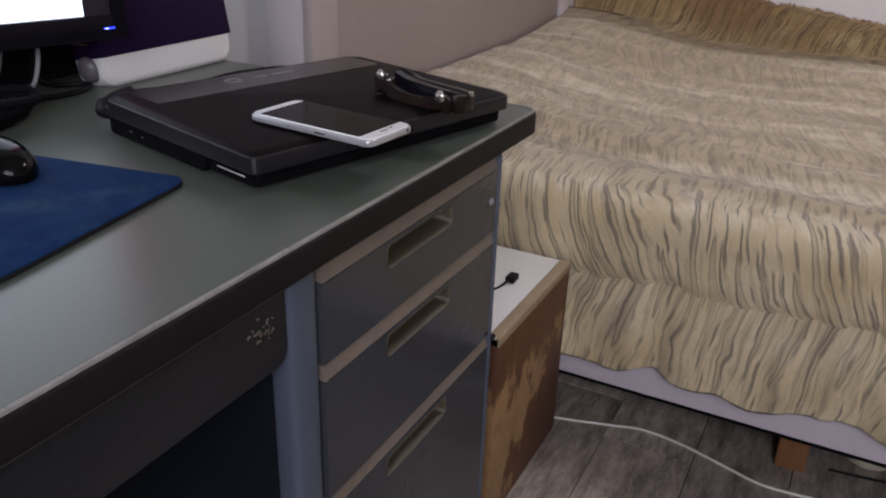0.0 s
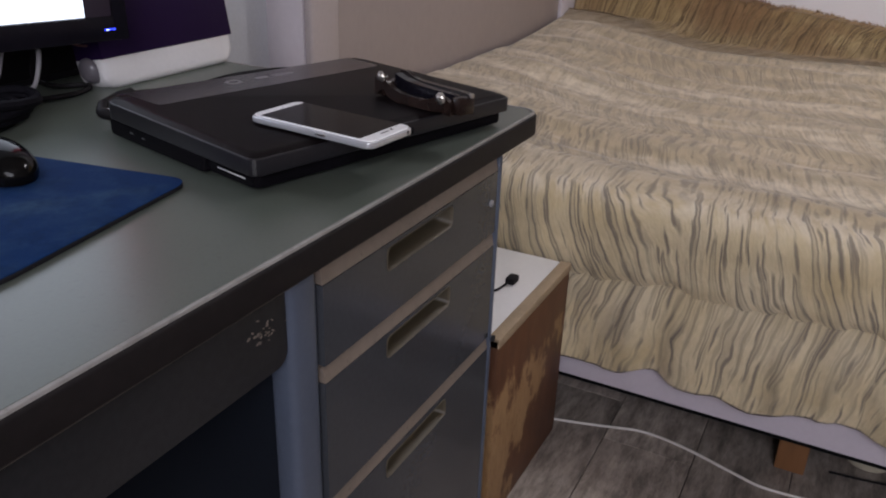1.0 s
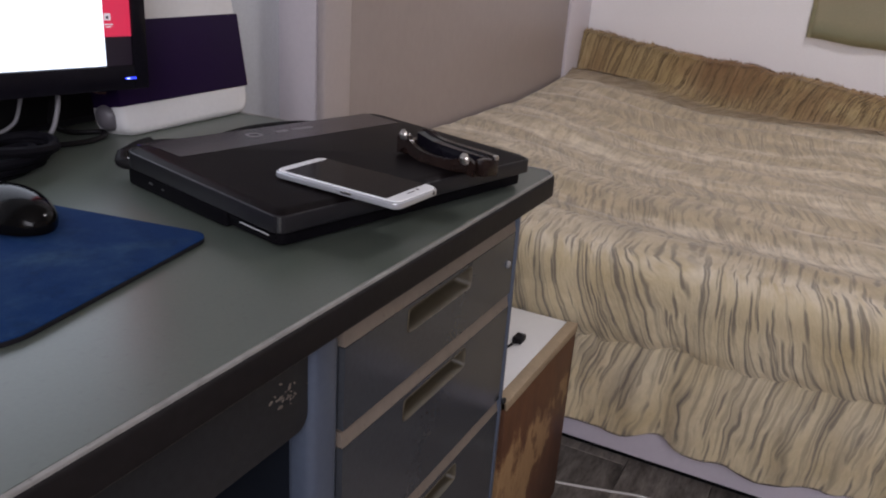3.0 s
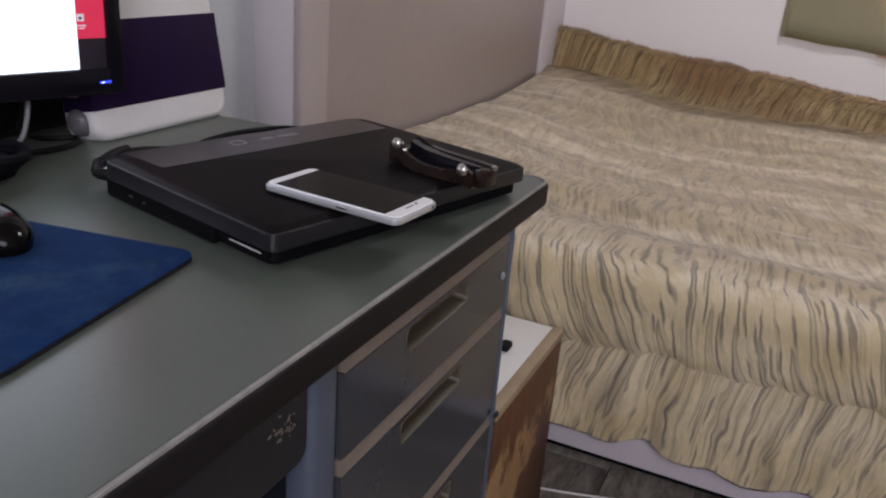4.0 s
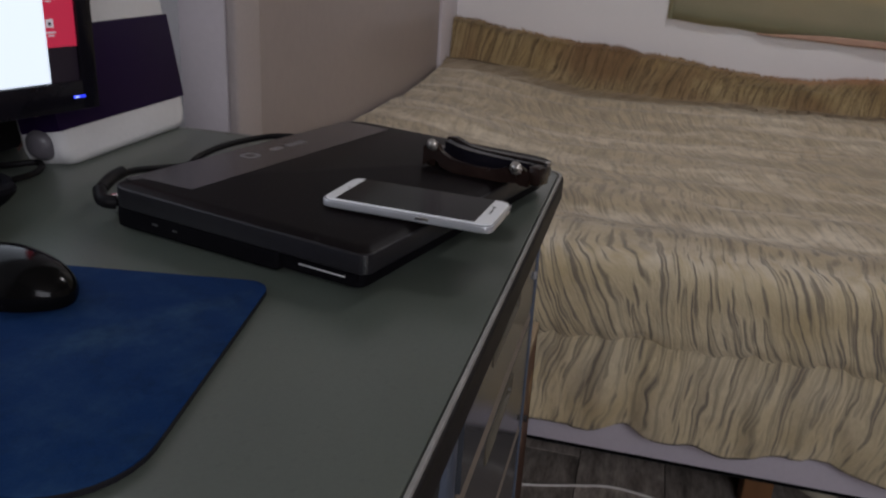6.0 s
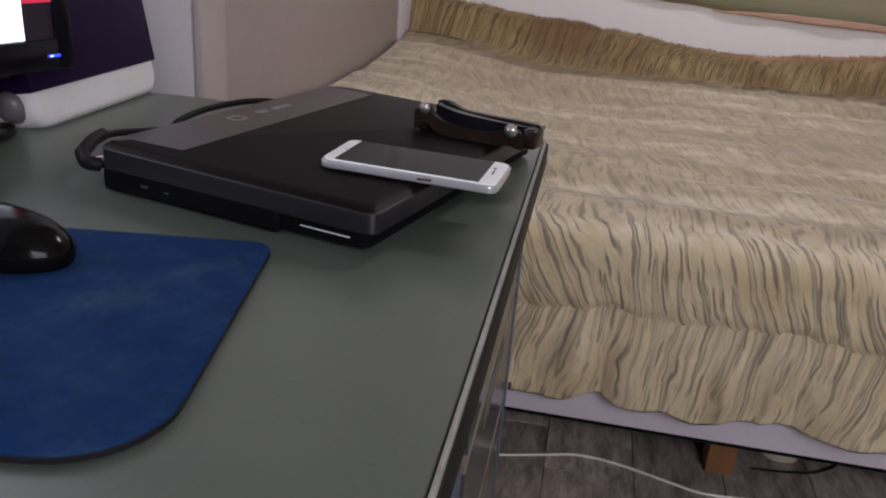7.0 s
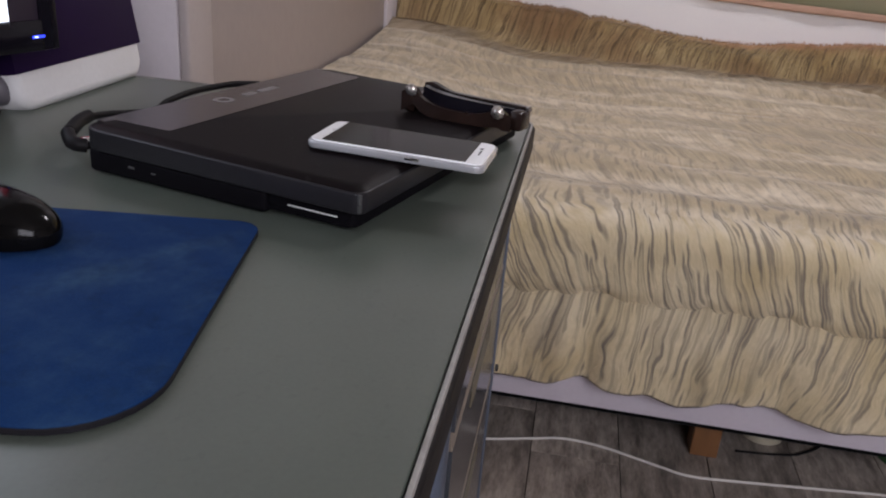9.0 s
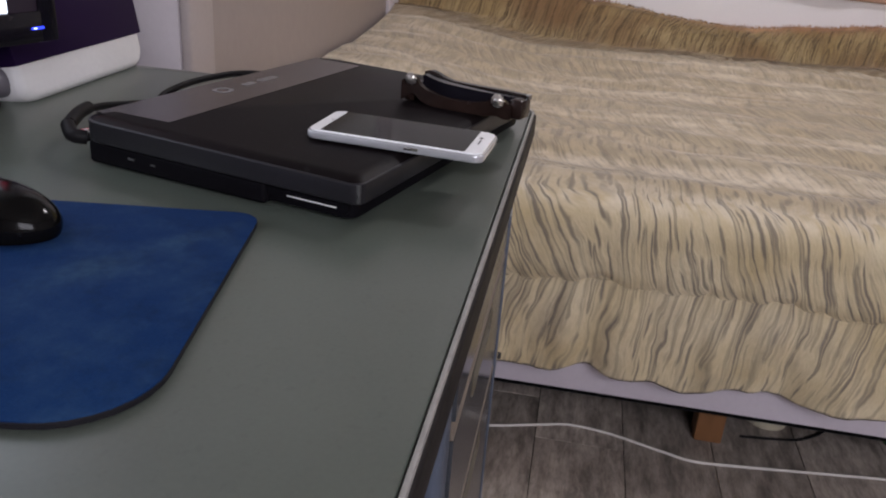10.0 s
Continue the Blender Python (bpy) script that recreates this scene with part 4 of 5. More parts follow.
# ---- phone ----
PW, PL = 0.0720, 0.147
phone = thing("smartphone", "white smartphone with a dark screen, lying face up on the laptop", "phone", pose(-0.3155, 0.0900, TOP + 0.0410, 0.95, 0.25, -3.8))
part("body", outline_slab(rounded(-PW / 2, PW / 2, -PL / 2, PL / 2, 0.009), 0.0, 0.0066, 0.0018, 3), M["phone_side"], phone, "pearl silver phone frame")
part("face", outline_slab(rounded(-PW / 2 + 0.0022, PW / 2 - 0.0022, -PL / 2 + 0.002, PL / 2 - 0.002, 0.008), 0.0062, 0.0076, 0.0004, 1), M["phone_white"], phone, "glossy white front")
part("screen", outline_slab(rounded(-PW / 2 + 0.0042, PW / 2 - 0.0034, -PL / 2 + 0.0155, PL / 2 - 0.0125, 0.0008, 2), 0.0075, 0.0079, 0), M["phone_glass"], phone, "switched-off glossy black screen", smooth=False)
part("earpiece", block(-0.006, 0.006, -PL / 2 + 0.0095, -PL / 2 + 0.0108, 0.0075, 0.0079), M["dark"], phone, smooth=False)
part("front_camera", lathe([(0.0016, 0), (0.0016, 0.0005)], 12, pose(0.012, -PL / 2 + 0.011, 0.0075)), M["dark"], phone)
part("sensor", lathe([(0.0011, 0), (0.0011, 0.0005)], 12, pose(0.002, PL / 2 - 0.010, 0.0075)), M["cable_grey"], phone)
part("button", block(-PW / 2 - 0.0008, -PW / 2 + 0.001, -0.022, -0.010, 0.0028, 0.0052, 0.0006), M["silver"], phone)
part("jack", lathe([(0.0018, 0), (0.0018, 0.0006)], 12, pose(0.024, -PL / 2 + 0.0003, 0.004, 90, 0, 0)), M["dark"], phone)

# ---- folded sunglasses ----
glasses = thing("sunglasses", "folded dark brown sunglasses with silver hinges, lying on the laptop", "sunglasses", pose(-0.181, 0.114, TOP + 0.0404, 0, 0, -106.5))


def bar(pts, h, w, bottom=None):
    """An upright strip along pts (a, b, z of its top), h(i) high and w thick."""
    path = spline(pts, 8)
    b, rows = bmesh.new(), []
    for i, c in enumerate(path):
        d = (path[min(i + 1, len(path) - 1)] - path[max(i - 1, 0)])
        s = Vector((-d.y, d.x, 0)).normalized() * w / 2
        t = i / (len(path) - 1)
        lo = max(0.0008, c.z - h(t))
        rows.append([b.verts.new(q) for q in ((c.x - s.x, c.y - s.y, lo), (c.x + s.x, c.y + s.y, lo), (c.x + s.x, c.y + s.y, c.z), (c.x - s.x, c.y - s.y, c.z))])
    for p, q in zip(rows, rows[1:]):
        for k in range(4):
            b.faces.new((p[k], p[(k + 1) % 4], q[(k + 1) % 4], q[k]))
    b.faces.new(rows[0][::-1])
    b.faces.new(rows[-1])
    bmesh.ops.bevel(b, geom=[e for e in b.edges if len(e.link_faces) == 2 and e.calc_face_angle(0) > 0.9], offset=w * 0.22, segments=2, affect="EDGES")
    return b


part("temple", bar([(-0.010, 0.0, 0.021), (0.003, 0.0, 0.027), (0.014, -0.001, 0.018), (0.036, -0.002, 0.012), (0.066, -0.001, 0.0115), (0.084, 0.0, 0.016), (0.095, 0.0, 0.019), (0.106, 0.001, 0.014)], lambda t: 0.011 + 0.008 * abs(2 * t - 1), 0.0055), M["tort"], glasses, "dark brown acetate temple")
part("frame_front", bar([(0.0, 0.030, 0.027), (0.010, 0.029, 0.0285), (0.03, 0.027, 0.023), (0.06, 0.026, 0.022), (0.09, 0.025, 0.022), (0.114, 0.022, 0.022)], lambda t: 0.030, 0.006), M["tort"], glasses, "dark brown frame front")
part("lens", bar([(0.006, 0.0195, 0.0265), (0.03, 0.0180, 0.0220), (0.06, 0.0175, 0.0205), (0.09, 0.0175, 0.0200), (0.104, 0.018, 0.0200)], lambda t: 0.030, 0.013), M["black_gloss"], glasses, "black lens")
part("end_piece", block(0.102, 0.116, 0.001, 0.026, 0.001, 0.020, 0.004), M["tort"], glasses)
part("end_piece", block(-0.010, 0.004, 0.0, 0.030, 0.001, 0.018, 0.004), M["tort"], glasses)


def hinge(a, bb, z, r):
    """A rosette: a domed stud ringed by small beads."""
    h = lathe([(r * 0.85, 0), (r * 0.95, r * 0.25), (r * 0.75, r * 0.65), (r * 0.25, r * 0.9)], 16, pose(a, bb, z, 90, 0, 0))
    for k in range(9):
        t = 2 * math.pi * k / 9
        ball = bmesh.new()
        bmesh.ops.create_uvsphere(ball, u_segments=10, v_segments=7, radius=r * 0.22)
        bmesh.ops.translate(ball, verts=ball.verts, vec=(a + r * 0.8 * math.cos(t), bb - r * 0.25, z + r * 0.8 * math.sin(t)))
        merge(h, ball)
    part("hinge", h, M["hinge_metal"], glasses, "dull silver hinge ornament")


hinge(0.001, -0.002, 0.0245, 0.0062)
hinge(0.093, -0.002, 0.0175, 0.0066)
part("hinge", lathe([(0.002, 0), (0.003, 0.001), (0.003, 0.004), (0.002, 0.005)], 12, pose(0.115, 0.020, 0.018)), M["silver"], glasses, "small silver end rivet")

# ---- mouse pad and mouse ----
pad = tagged(part("mouse_pad", outline_slab(rounded(-0.262, 0.0, 0.0, 0.22, 0.05, 8, (1, 0.36, 0.6, 0.8)), 0.0, 0.0036, 0.0004, 1), M["black_matte"]), "worn blue cloth mouse pad with rounded corners, on the desk", "mouse pad")
pad.matrix_world = pose(-0.426, 0.170, TOP + 0.0006, 0, 0, 10)
part("cloth", outline_slab(rounded(-0.262, 0.0, 0.0, 0.22, 0.05, 8, (1, 0.36, 0.6, 0.8)), 0.0036, 0.0048, 0.0006, 2), M["pad"], pad, "worn blue cloth top")


def mouse_shell():
    b = bmesh.new()
    bmesh.ops.create_uvsphere(b, u_segments=40, v_segments=24, radius=1)
    for v in b.verts:
        x, y, z = v.co
        w = 1 - 0.14 * max(0, x) - 0.05 * max(0, -x)
        hgt = 0.033 * (1 - 0.22 * max(0, x) ** 1.5)
        v.co = (x * 0.060, y * 0.033 * w, (max(z, -0.28) + 0.28) / 1.28 * hgt)
    return b


mouse = thing("computer_mouse", "glossy black computer mouse on the blue mouse pad", "mouse", pose(-0.508, 0.334, TOP + 0.0055, 0, 0, 83))
part("shell", mouse_shell(), M["mouse_black"], mouse, "glossy black shell")
part("button_seam", tube([(0.012, 0, 0.0315), (0.03, 0, 0.0265), (0.046, 0, 0.0165)], 0.0009, 6, 6), M["dark"], mouse)
part("scroll_wheel", lathe([(0.006, -0.003), (0.0075, -0.002), (0.0075, 0.002), (0.006, 0.003)], 18, pose(0.034, 0, 0.0225, 90, 0, 0)), M["rubber"], mouse)
part("trim", tube([(0.005, 0.0285, 0.014), (0.03, 0.024, 0.014), (0.05, 0.012, 0.011), (0.0545, 0, 0.010), (0.05, -0.012, 0.011), (0.03, -0.024, 0.014)], 0.0011, 6, 6), M["cable_grey"], mouse, "thin grey trim line")
part("cord", tube([(0.053, 0, 0.008), (0.075, 0.004, 0.0029), (0.10, 0.018, 0.002), (0.125, 0.04, 0.002), (0.16, 0.05, 0.002)], 0.0019, 8, 8), M["cable_black"], mouse)

# ---- monitor ----
mon = thing("monitor", "black flat computer monitor with a bright white screen, on the desk", "monitor", pose(-0.234, 0.477, 0, 0, 0, -14))
SW, SZ0, SZ1, SX = 0.47, 0.841, 1.10, 0.007
part("housing", block(SX - SW - 0.018, SX + 0.018, 0.004, 0.045, 0.812, SZ1 + 0.018, 0.006), M["black_gloss"], mon, "black monitor housing")
for x0, x1, z0, z1 in ((SX, SX + 0.018, 0.812, SZ1 + 0.018), (SX - SW - 0.018, SX - SW, 0.812, SZ1 + 0.018), (SX - SW, SX, 0.812, SZ0), (SX - SW, SX, SZ1, SZ1 + 0.018)):
    part("bezel", block(x0, x1, -0.004, 0.005, z0, z1, 0.0012), M["black_gloss"], mon, "glossy black bezel")
part("screen", block(SX - SW, SX, 0.001, 0.004, SZ0, SZ1), M["screen_dark"], mon, "dark violet desktop background", smooth=False)
part("desktop_picture", block(SX - 0.12, SX, -0.0002, 0.0008, 0.875, SZ1), M["screen_red"], mon, "crimson desktop picture", smooth=False)
part("screen_page", block(SX - SW, SX - 0.034, -0.0012, -0.0004, SZ0 + 0.0005, SZ1), M["screen_white"], mon, "bright white open page", smooth=False)
for k, z in enumerate((0.893, 0.925, 0.957, 0.99, 1.02, 1.05)):
    icon = part("icon", block(SX - 0.0325, SX - 0.0245, -0.0012, -0.0004, z + 0.001, z + 0.009, 0.0002), M["icon"], mon, "small pale icon", smooth=False)
    part("icon_mark", block(SX - 0.0305, SX - 0.0275, -0.0018, -0.0014, z + 0.003 + 0.001 * (k % 3), z + 0.006), M["screen_dark"], icon, smooth=False)
    part("icon_caption", block(SX - 0.033, SX - 0.0225 + 0.003 * (k % 3), -0.0012, -0.0004, z - 0.0045, z - 0.0030), M["icon"], mon, smooth=False)
    part("icon_caption", block(SX - 0.031, SX - 0.0245, -0.0012, -0.0004, z - 0.0072, z - 0.0060), M["icon"], mon, smooth=False)
led = part("power_led", block(-0.006, 0.008, -0.0052, -0.0038, 0.8245, 0.8268, 0.0006), M["led"], mon, "glowing blue power light")
part("led_core", block(-0.0045, -0.0005, -0.0058, -0.0050, 0.8250, 0.8263, 0.0003), M["led_core"], led)
part("stand_neck", block(-0.26, -0.19, 0.03, 0.06, 0.752, 0.86, 0.008), M["black_gloss"], mon)
part("stand_base", lathe([(0.11, 0.0), (0.112, 0.004), (0.10, 0.010), (0.05, 0.014)], 40, pose(-0.225, 0.03, TOP + 0.0002)), M["black_gloss"], mon, "round glossy black stand base")

# ---- purple and white box behind the monitor ----
box = thing("storage_box", "white plastic box with dark purple front, leaning behind the monitor", "box", pose(-0.215, 0.511, TOP + 0.0008, -10, 0, 1))
BW, BH, BD = 0.251, 0.188, 0.055


def pillow_box(x0, x1, z0, z1, d0, d1, r):
    b = outline_slab(rounded(x0, x1, z0, z1, r, 6), d0, d1, 0.010, 4)
    bmesh.ops.transform(b, matrix=Matrix(((1, 0, 0, 0), (0, 0, 1, 0), (0, 1, 0, 0), (0, 0, 0, 1))), verts=b.verts)
    return b


part("body", pillow_box(0, BW, 0.0, BH, 0.0, BD, 0.026), M["box_white"], box, "white rounded plastic shell")
part("front_panel", block(-0.0012, BW - 0.001, -0.0025, 0.048, 0.0405, 0.147, 0.0015), M["purple"], box, "dark purple front panel")
cap = lathe([(0.0005, 0.014), (0.008, 0.013), (0.014, 0.009), (0.018, 0.002), (0.019, -0.006)], 20, pose(0.004, 0.028, 0.028, 0, -90, 0))
for q in cap.verts:
    q.co.z += 0.35 * (0.0 - q.co.x) * (q.co.z > 0.028)
part("side_cap", cap, M["box_grey"], box, "grey translucent end cap")

# Black block added so that the space behind the monitor stays dark.
speaker = thing("desktop_speaker", "black block added to fill the dark space behind the monitor", "speaker", pose(-0.455, 0.602, TOP + 0.0005, 0, 0, 3))
part("cabinet", block(0, 0.300, 0, 0.115, 0.0, 0.155, 0.006), M["black_matte"], speaker)
part("grille", block(0.008, 0.292, -0.004, 0.002, 0.01, 0.147, 0.002), M["cable_black"], speaker, "black front of the filler block")
part("foot", block(0.02, 0.280, 0.01, 0.10, -0.0005, 0.004), M["rubber"], speaker)

# ---- cables and clutter under the monitor ----
tagged(part("monitor_cable", tube([(-0.306, 0.522, 0.86), (-0.303, 0.52, 0.815), (-0.304, 0.52, 0.793), (-0.312, 0.52, 0.770), (-0.321, 0.52, 0.761), (-0.338, 0.52, 0.754), (-0.38, 0.525, 0.746), (-0.44, 0.55, 0.744)], 0.0030, 10, 8), M["cable_pale"]), "grey cable hanging under the monitor", "cable")
tagged(part("side_cable", tube([(-0.322, 0.556, 0.84), (-0.3236, 0.555, 0.8126), (-0.3278, 0.555, 0.7955), (-0.3353, 0.555, 0.7763), (-0.347, 0.555, 0.7678), (-0.3555, 0.555, 0.7646), (-0.40, 0.550, 0.748)], 0.0024, 10, 8), M["cable_pale"]), "thin grey cable sagging behind the monitor", "cable")
tagged(part("thin_wire", tube([(-0.275, 0.537, 0.84), (-0.254, 0.538, 0.811), (-0.234, 0.538, 0.7995), (-0.211, 0.542, 0.795), (-0.19, 0.56, 0.79), (-0.185, 0.60, 0.745)], 0.0014, 8, 8), M["wire"]), "thin reddish brown wire behind the monitor", "cable")
coil = bmesh.new()
rng = random.Random(21)
for k in range(5):
    c, r, z = Vector((-0.405 + rng.uniform(-0.008, 0.008), 0.484 + rng.uniform(-0.006, 0.006), 0)), rng.uniform(0.026, 0.050), TOP + 0.007 + 0.006 * k
    ph = rng.uniform(0, 6)
    pts = [(c.x + r * 1.12 * math.cos(a), c.y + r * 0.9 * math.sin(a), z + 0.006 * math.sin(a + ph)) for a in [2 * math.pi * i / 12 for i in range(13)]]
    merge(coil, tube([(x, y, max(q, TOP + 0.0062)) for x, y, q in pts], 0.0058, 8, 4))
tagged(part("cable_coil", coil, M["coil"]), "tangled coil of black cable on the desk", "cable")
tagged(part("signal_cable", tube([(-0.30, 0.53, 0.81), (-0.285, 0.56, 0.765), (-0.25, 0.57, 0.746), (-0.22, 0.545, 0.745), (-0.255, 0.52, 0.745), (-0.31, 0.53, 0.745), (-0.40, 0.58, 0.745)], 0.0034, 8, 8), M["cable_black"]), "black cable looping on the desk", "cable")
tagged(part("wall_hook", lathe([(0.014, 0), (0.016, 0.004), (0.012, 0.012), (0.006, 0.022)], 14, pose(0.302, NORTH, 0.948, 90, 0, 0)), M["rubber"]), "small dark wall fitting on the grey wall", "hook")

# ---- low cabinet between desk and bed ----
CX0, CX1, CY0, CY1, CZ = 0.045, 0.370, 0.046, 0.50, 0.372
cab = thing("low_cabinet", "low white-topped cabinet with stained brown side, beside the bed", "cabinet")
part("front_board", block(CX0, CX1, CY0, CY0 + 0.018, 0.0, CZ - 0.002, 0.0015), M["board"], cab, "peeling stained brown board")
part("side_board", block(CX1 - 0.018, CX1, CY0 + 0.018, CY1, 0.0, CZ - 0.018, 0.001), M["board"], cab)
part("side_board", block(CX0, CX0 + 0.018, CY0 + 0.018, CY1, 0.0, CZ - 0.018, 0.001), M["board"], cab)
part("back_board", block(CX0 + 0.018, CX1 - 0.018, CY1 - 0.01, CY1, 0.0, CZ - 0.018), M["board"], cab)
part("top", block(CX0, CX1 - 0.003, CY0 + 0.0185, CY1, CZ - 0.0175, CZ, 0.001), M["cab_white"], cab, "white laminate top")
part("edge", block(CX0, CX1 + 0.0005, CY0 - 0.0015, CY0 + 0.0185, CZ - 0.016, CZ + 0.0005, 0.0012), M["cab_edge"], cab, "raw pale board edge")
jack = tagged(part("audio_lead", tube([(0.10, 0.20, CZ + 0.0022), (0.15, 0.145, CZ + 0.0022), (0.19, 0.120, CZ + 0.0022), (0.215, 0.112, CZ + 0.004), (0.232, 0.109, CZ + 0.006)], 0.0020, 8, 8), M["cable_black"]), "thin black lead with a plug on the cabinet top", "cable")
part("connector", block(0.226, 0.252, 0.099, 0.116, CZ + 0.0005, CZ + 0.0125, 0.003), M["cable_black"], jack, "small black connector")

# ---- bed ----
BY0, BY1 = -1.42, 0.628
bed = thing("bed", "wide low bed with a lilac-white rail on short wooden legs", "bed")
part("rail", block(0.418, 0.438, BY0, BY1, 0.106, 0.30, 0.002), M["rail"], bed, "lilac-white painted bed rail")
part("rail", block(2.04, 2.06, BY0, BY1, 0.106, 0.30, 0.002), M["rail"], bed)
# Black strip put in for the shade below the rail.
part("under_board", block(0.423, 0.437, BY0, BY1, 0.096, 0.1055), M["deep_shade"], bed, "dark strip for the shade under the rail")
part("end_rail", block(0.438, 2.04, BY0, BY0 + 0.02, 0.106, 0.30, 0.002), M["rail"], bed)
# Bed base painted black for the shade under the bed.
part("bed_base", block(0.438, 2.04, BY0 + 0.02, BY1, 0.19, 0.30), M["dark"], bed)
part("mattress", block(0.435, 2.05, BY0, BY1, 0.302, 0.468, 0.05, 3), M["mattress"], bed)
for lx in (0.47, 1.25, 1.98):
    for ly in (-1.30, -0.394, 0.50):
        part("leg", block(lx, lx + 0.052, ly - 0.027, ly + 0.027, 0.0, 0.189, 0.003), M["leg_wood"], bed, "orange-brown wooden block leg")

HEM = [(-1.45, 0.18), (-1.05, 0.178), (-0.78, 0.176), (-0.648, 0.176), (-0.574, 0.170), (-0.516, 0.172), (-0.444, 0.190), (-0.386, 0.186), (-0.306, 0.160), (-0.242, 0.184), (-0.177, 0.176), (-0.113, 0.190), (-0.053, 0.170), (0.011, 0.168), (0.10, 0.182), (0.3, 0.17), (0.66, 0.17)]
SEAM_Z = [(-1.45, 0.345), (-0.60, 0.342), (-0.39, 0.354), (-0.15, 0.348), (0.03, 0.342), (0.66, 0.345)]
ROWS, COLS = 190, 330


def eased(t):
    t = min(1.0, max(0.0, t))
    return t * t * (3 - 2 * t)


def bed_height(x, y):
    """The top of the bedspread: low in the middle, fuller towards the wardrobe and the wall, with soft ridges along the bed."""
    z = 0.493 + 0.062 * eased((y - 0.08) / 0.50) + 0.036 * eased((x - 1.45) / 0.50)
    ridges = 1.9 * noise.noise((x * 8.0 + 0.5 * y, y * 1.2, 5.1)) + 0.6 * noise.noise((x * 15.0 - 0.8 * y, y * 2.6, 9.3))
    fine = 0.006 * noise.noise((x * 7, y * 5, 3.1)) + 0.003 * noise.noise((x * 24, y * 14, 1.1))
    return z + (0.0105 * ridges * eased((x - 0.40) / 0.15) + fine) * (0.35 + 0.65 * eased((BY1 - y) / 0.2))


def throw_at(i, j):
    y = BY1 + 0.004 - (BY1 + 0.03 - BY0) * j / (COLS - 1)
    s = i / (ROWS - 1)
    hem, seam_z = interp(y, HEM), interp(y, SEAM_Z)
    fold = noise.noise((y * 7.0, 0.3, 1.7)) + 0.5 * noise.noise((y * 17.0, 2.3, 0.4))
    if s < 0.60:
        x = 2.02 - 1.555 * s / 0.60
        return (x, y, bed_height(x, y))
    low = bed_height(0.465, y) - 0.062
    if s < 0.68:
        a = (s - 0.60) / 0.08 * math.pi / 2
        r = 0.060 + 0.006 * fold
        return (0.465 - r * math.sin(a), y, low + 0.062 * math.cos(a))
    t = (s - 0.68) / 0.32
    z = low + (seam_z - low) * t / 0.344 if t < 0.344 else seam_z + (hem - seam_z) * (t - 0.344) / 0.656
    out = 0.405 - 0.006 * fold
    flare = -0.020 * t - 0.016 * t * t * (0.5 + fold)
    pinch = noise.noise((y * 34, 4.4, 0))
    seam = (0.009 + 0.010 * pinch) * math.exp(-((z - seam_z) / 0.014) ** 2)
    down = min(1, max(0, (seam_z - z) / 0.05))
    ripple = (0.005 + 0.013 * down) * noise.noise((y * 22, z * 4, 0.7)) + 0.015 * down * noise.noise((y * 11, z * 2, 3.7)) + 0.004 * noise.noise((y * 48 + 6 * abs(z - 0.35), z * 7, 2.7))
    puff = -0.004 * math.sin(math.pi * min(1, max(0, (z - seam_z) / 0.08))) - 0.010 * math.sin(math.pi * min(1, max(0, (seam_z - z) / 0.18)))
    ripple *= eased(t / 0.1)
    return (min(out + flare + seam + ripple + puff, 0.4145), y, z + 0.004 * noise.noise((y * 30, 1.1, t)) * t + 0.009 * pinch * math.exp(-((z - seam_z) / 0.03) ** 2))


def throw_uv(i, j):
    y = 0.027 + (BY1 + 0.03 - BY0) * j / (COLS - 1)
    s = i / (ROWS - 1)
    if s < 0.60:
        return (y, 1.585 - 1.555 * (1 - s / 0.60))
    if s < 0.68:
        return (y, 1.585 + 0.095 * (s - 0.60) / 0.08)
    t = (s - 0.68) / 0.32
    return (y, 1.68 + 0.08 * t / 0.344 if t < 0.344 else 1.76 + 0.18 * (t - 0.344) / 0.656)


SEAM_ROW = 150
bedspread = thing("bedspread", "cream tiger-striped plush bedspread hanging over the bed rail", "bedspread")
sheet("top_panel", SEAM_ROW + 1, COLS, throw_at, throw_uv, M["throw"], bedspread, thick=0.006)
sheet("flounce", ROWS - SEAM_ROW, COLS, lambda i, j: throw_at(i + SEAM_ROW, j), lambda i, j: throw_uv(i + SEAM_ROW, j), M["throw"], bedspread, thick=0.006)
part("hem_binding", tube([Vector(throw_at(ROWS - 1, j)) + Vector((-0.0015, 0, -0.0012)) for j in range(0, COLS, 2)], 0.0027, 6, 1), M["binding"], bedspread, "dark stitched hem binding")

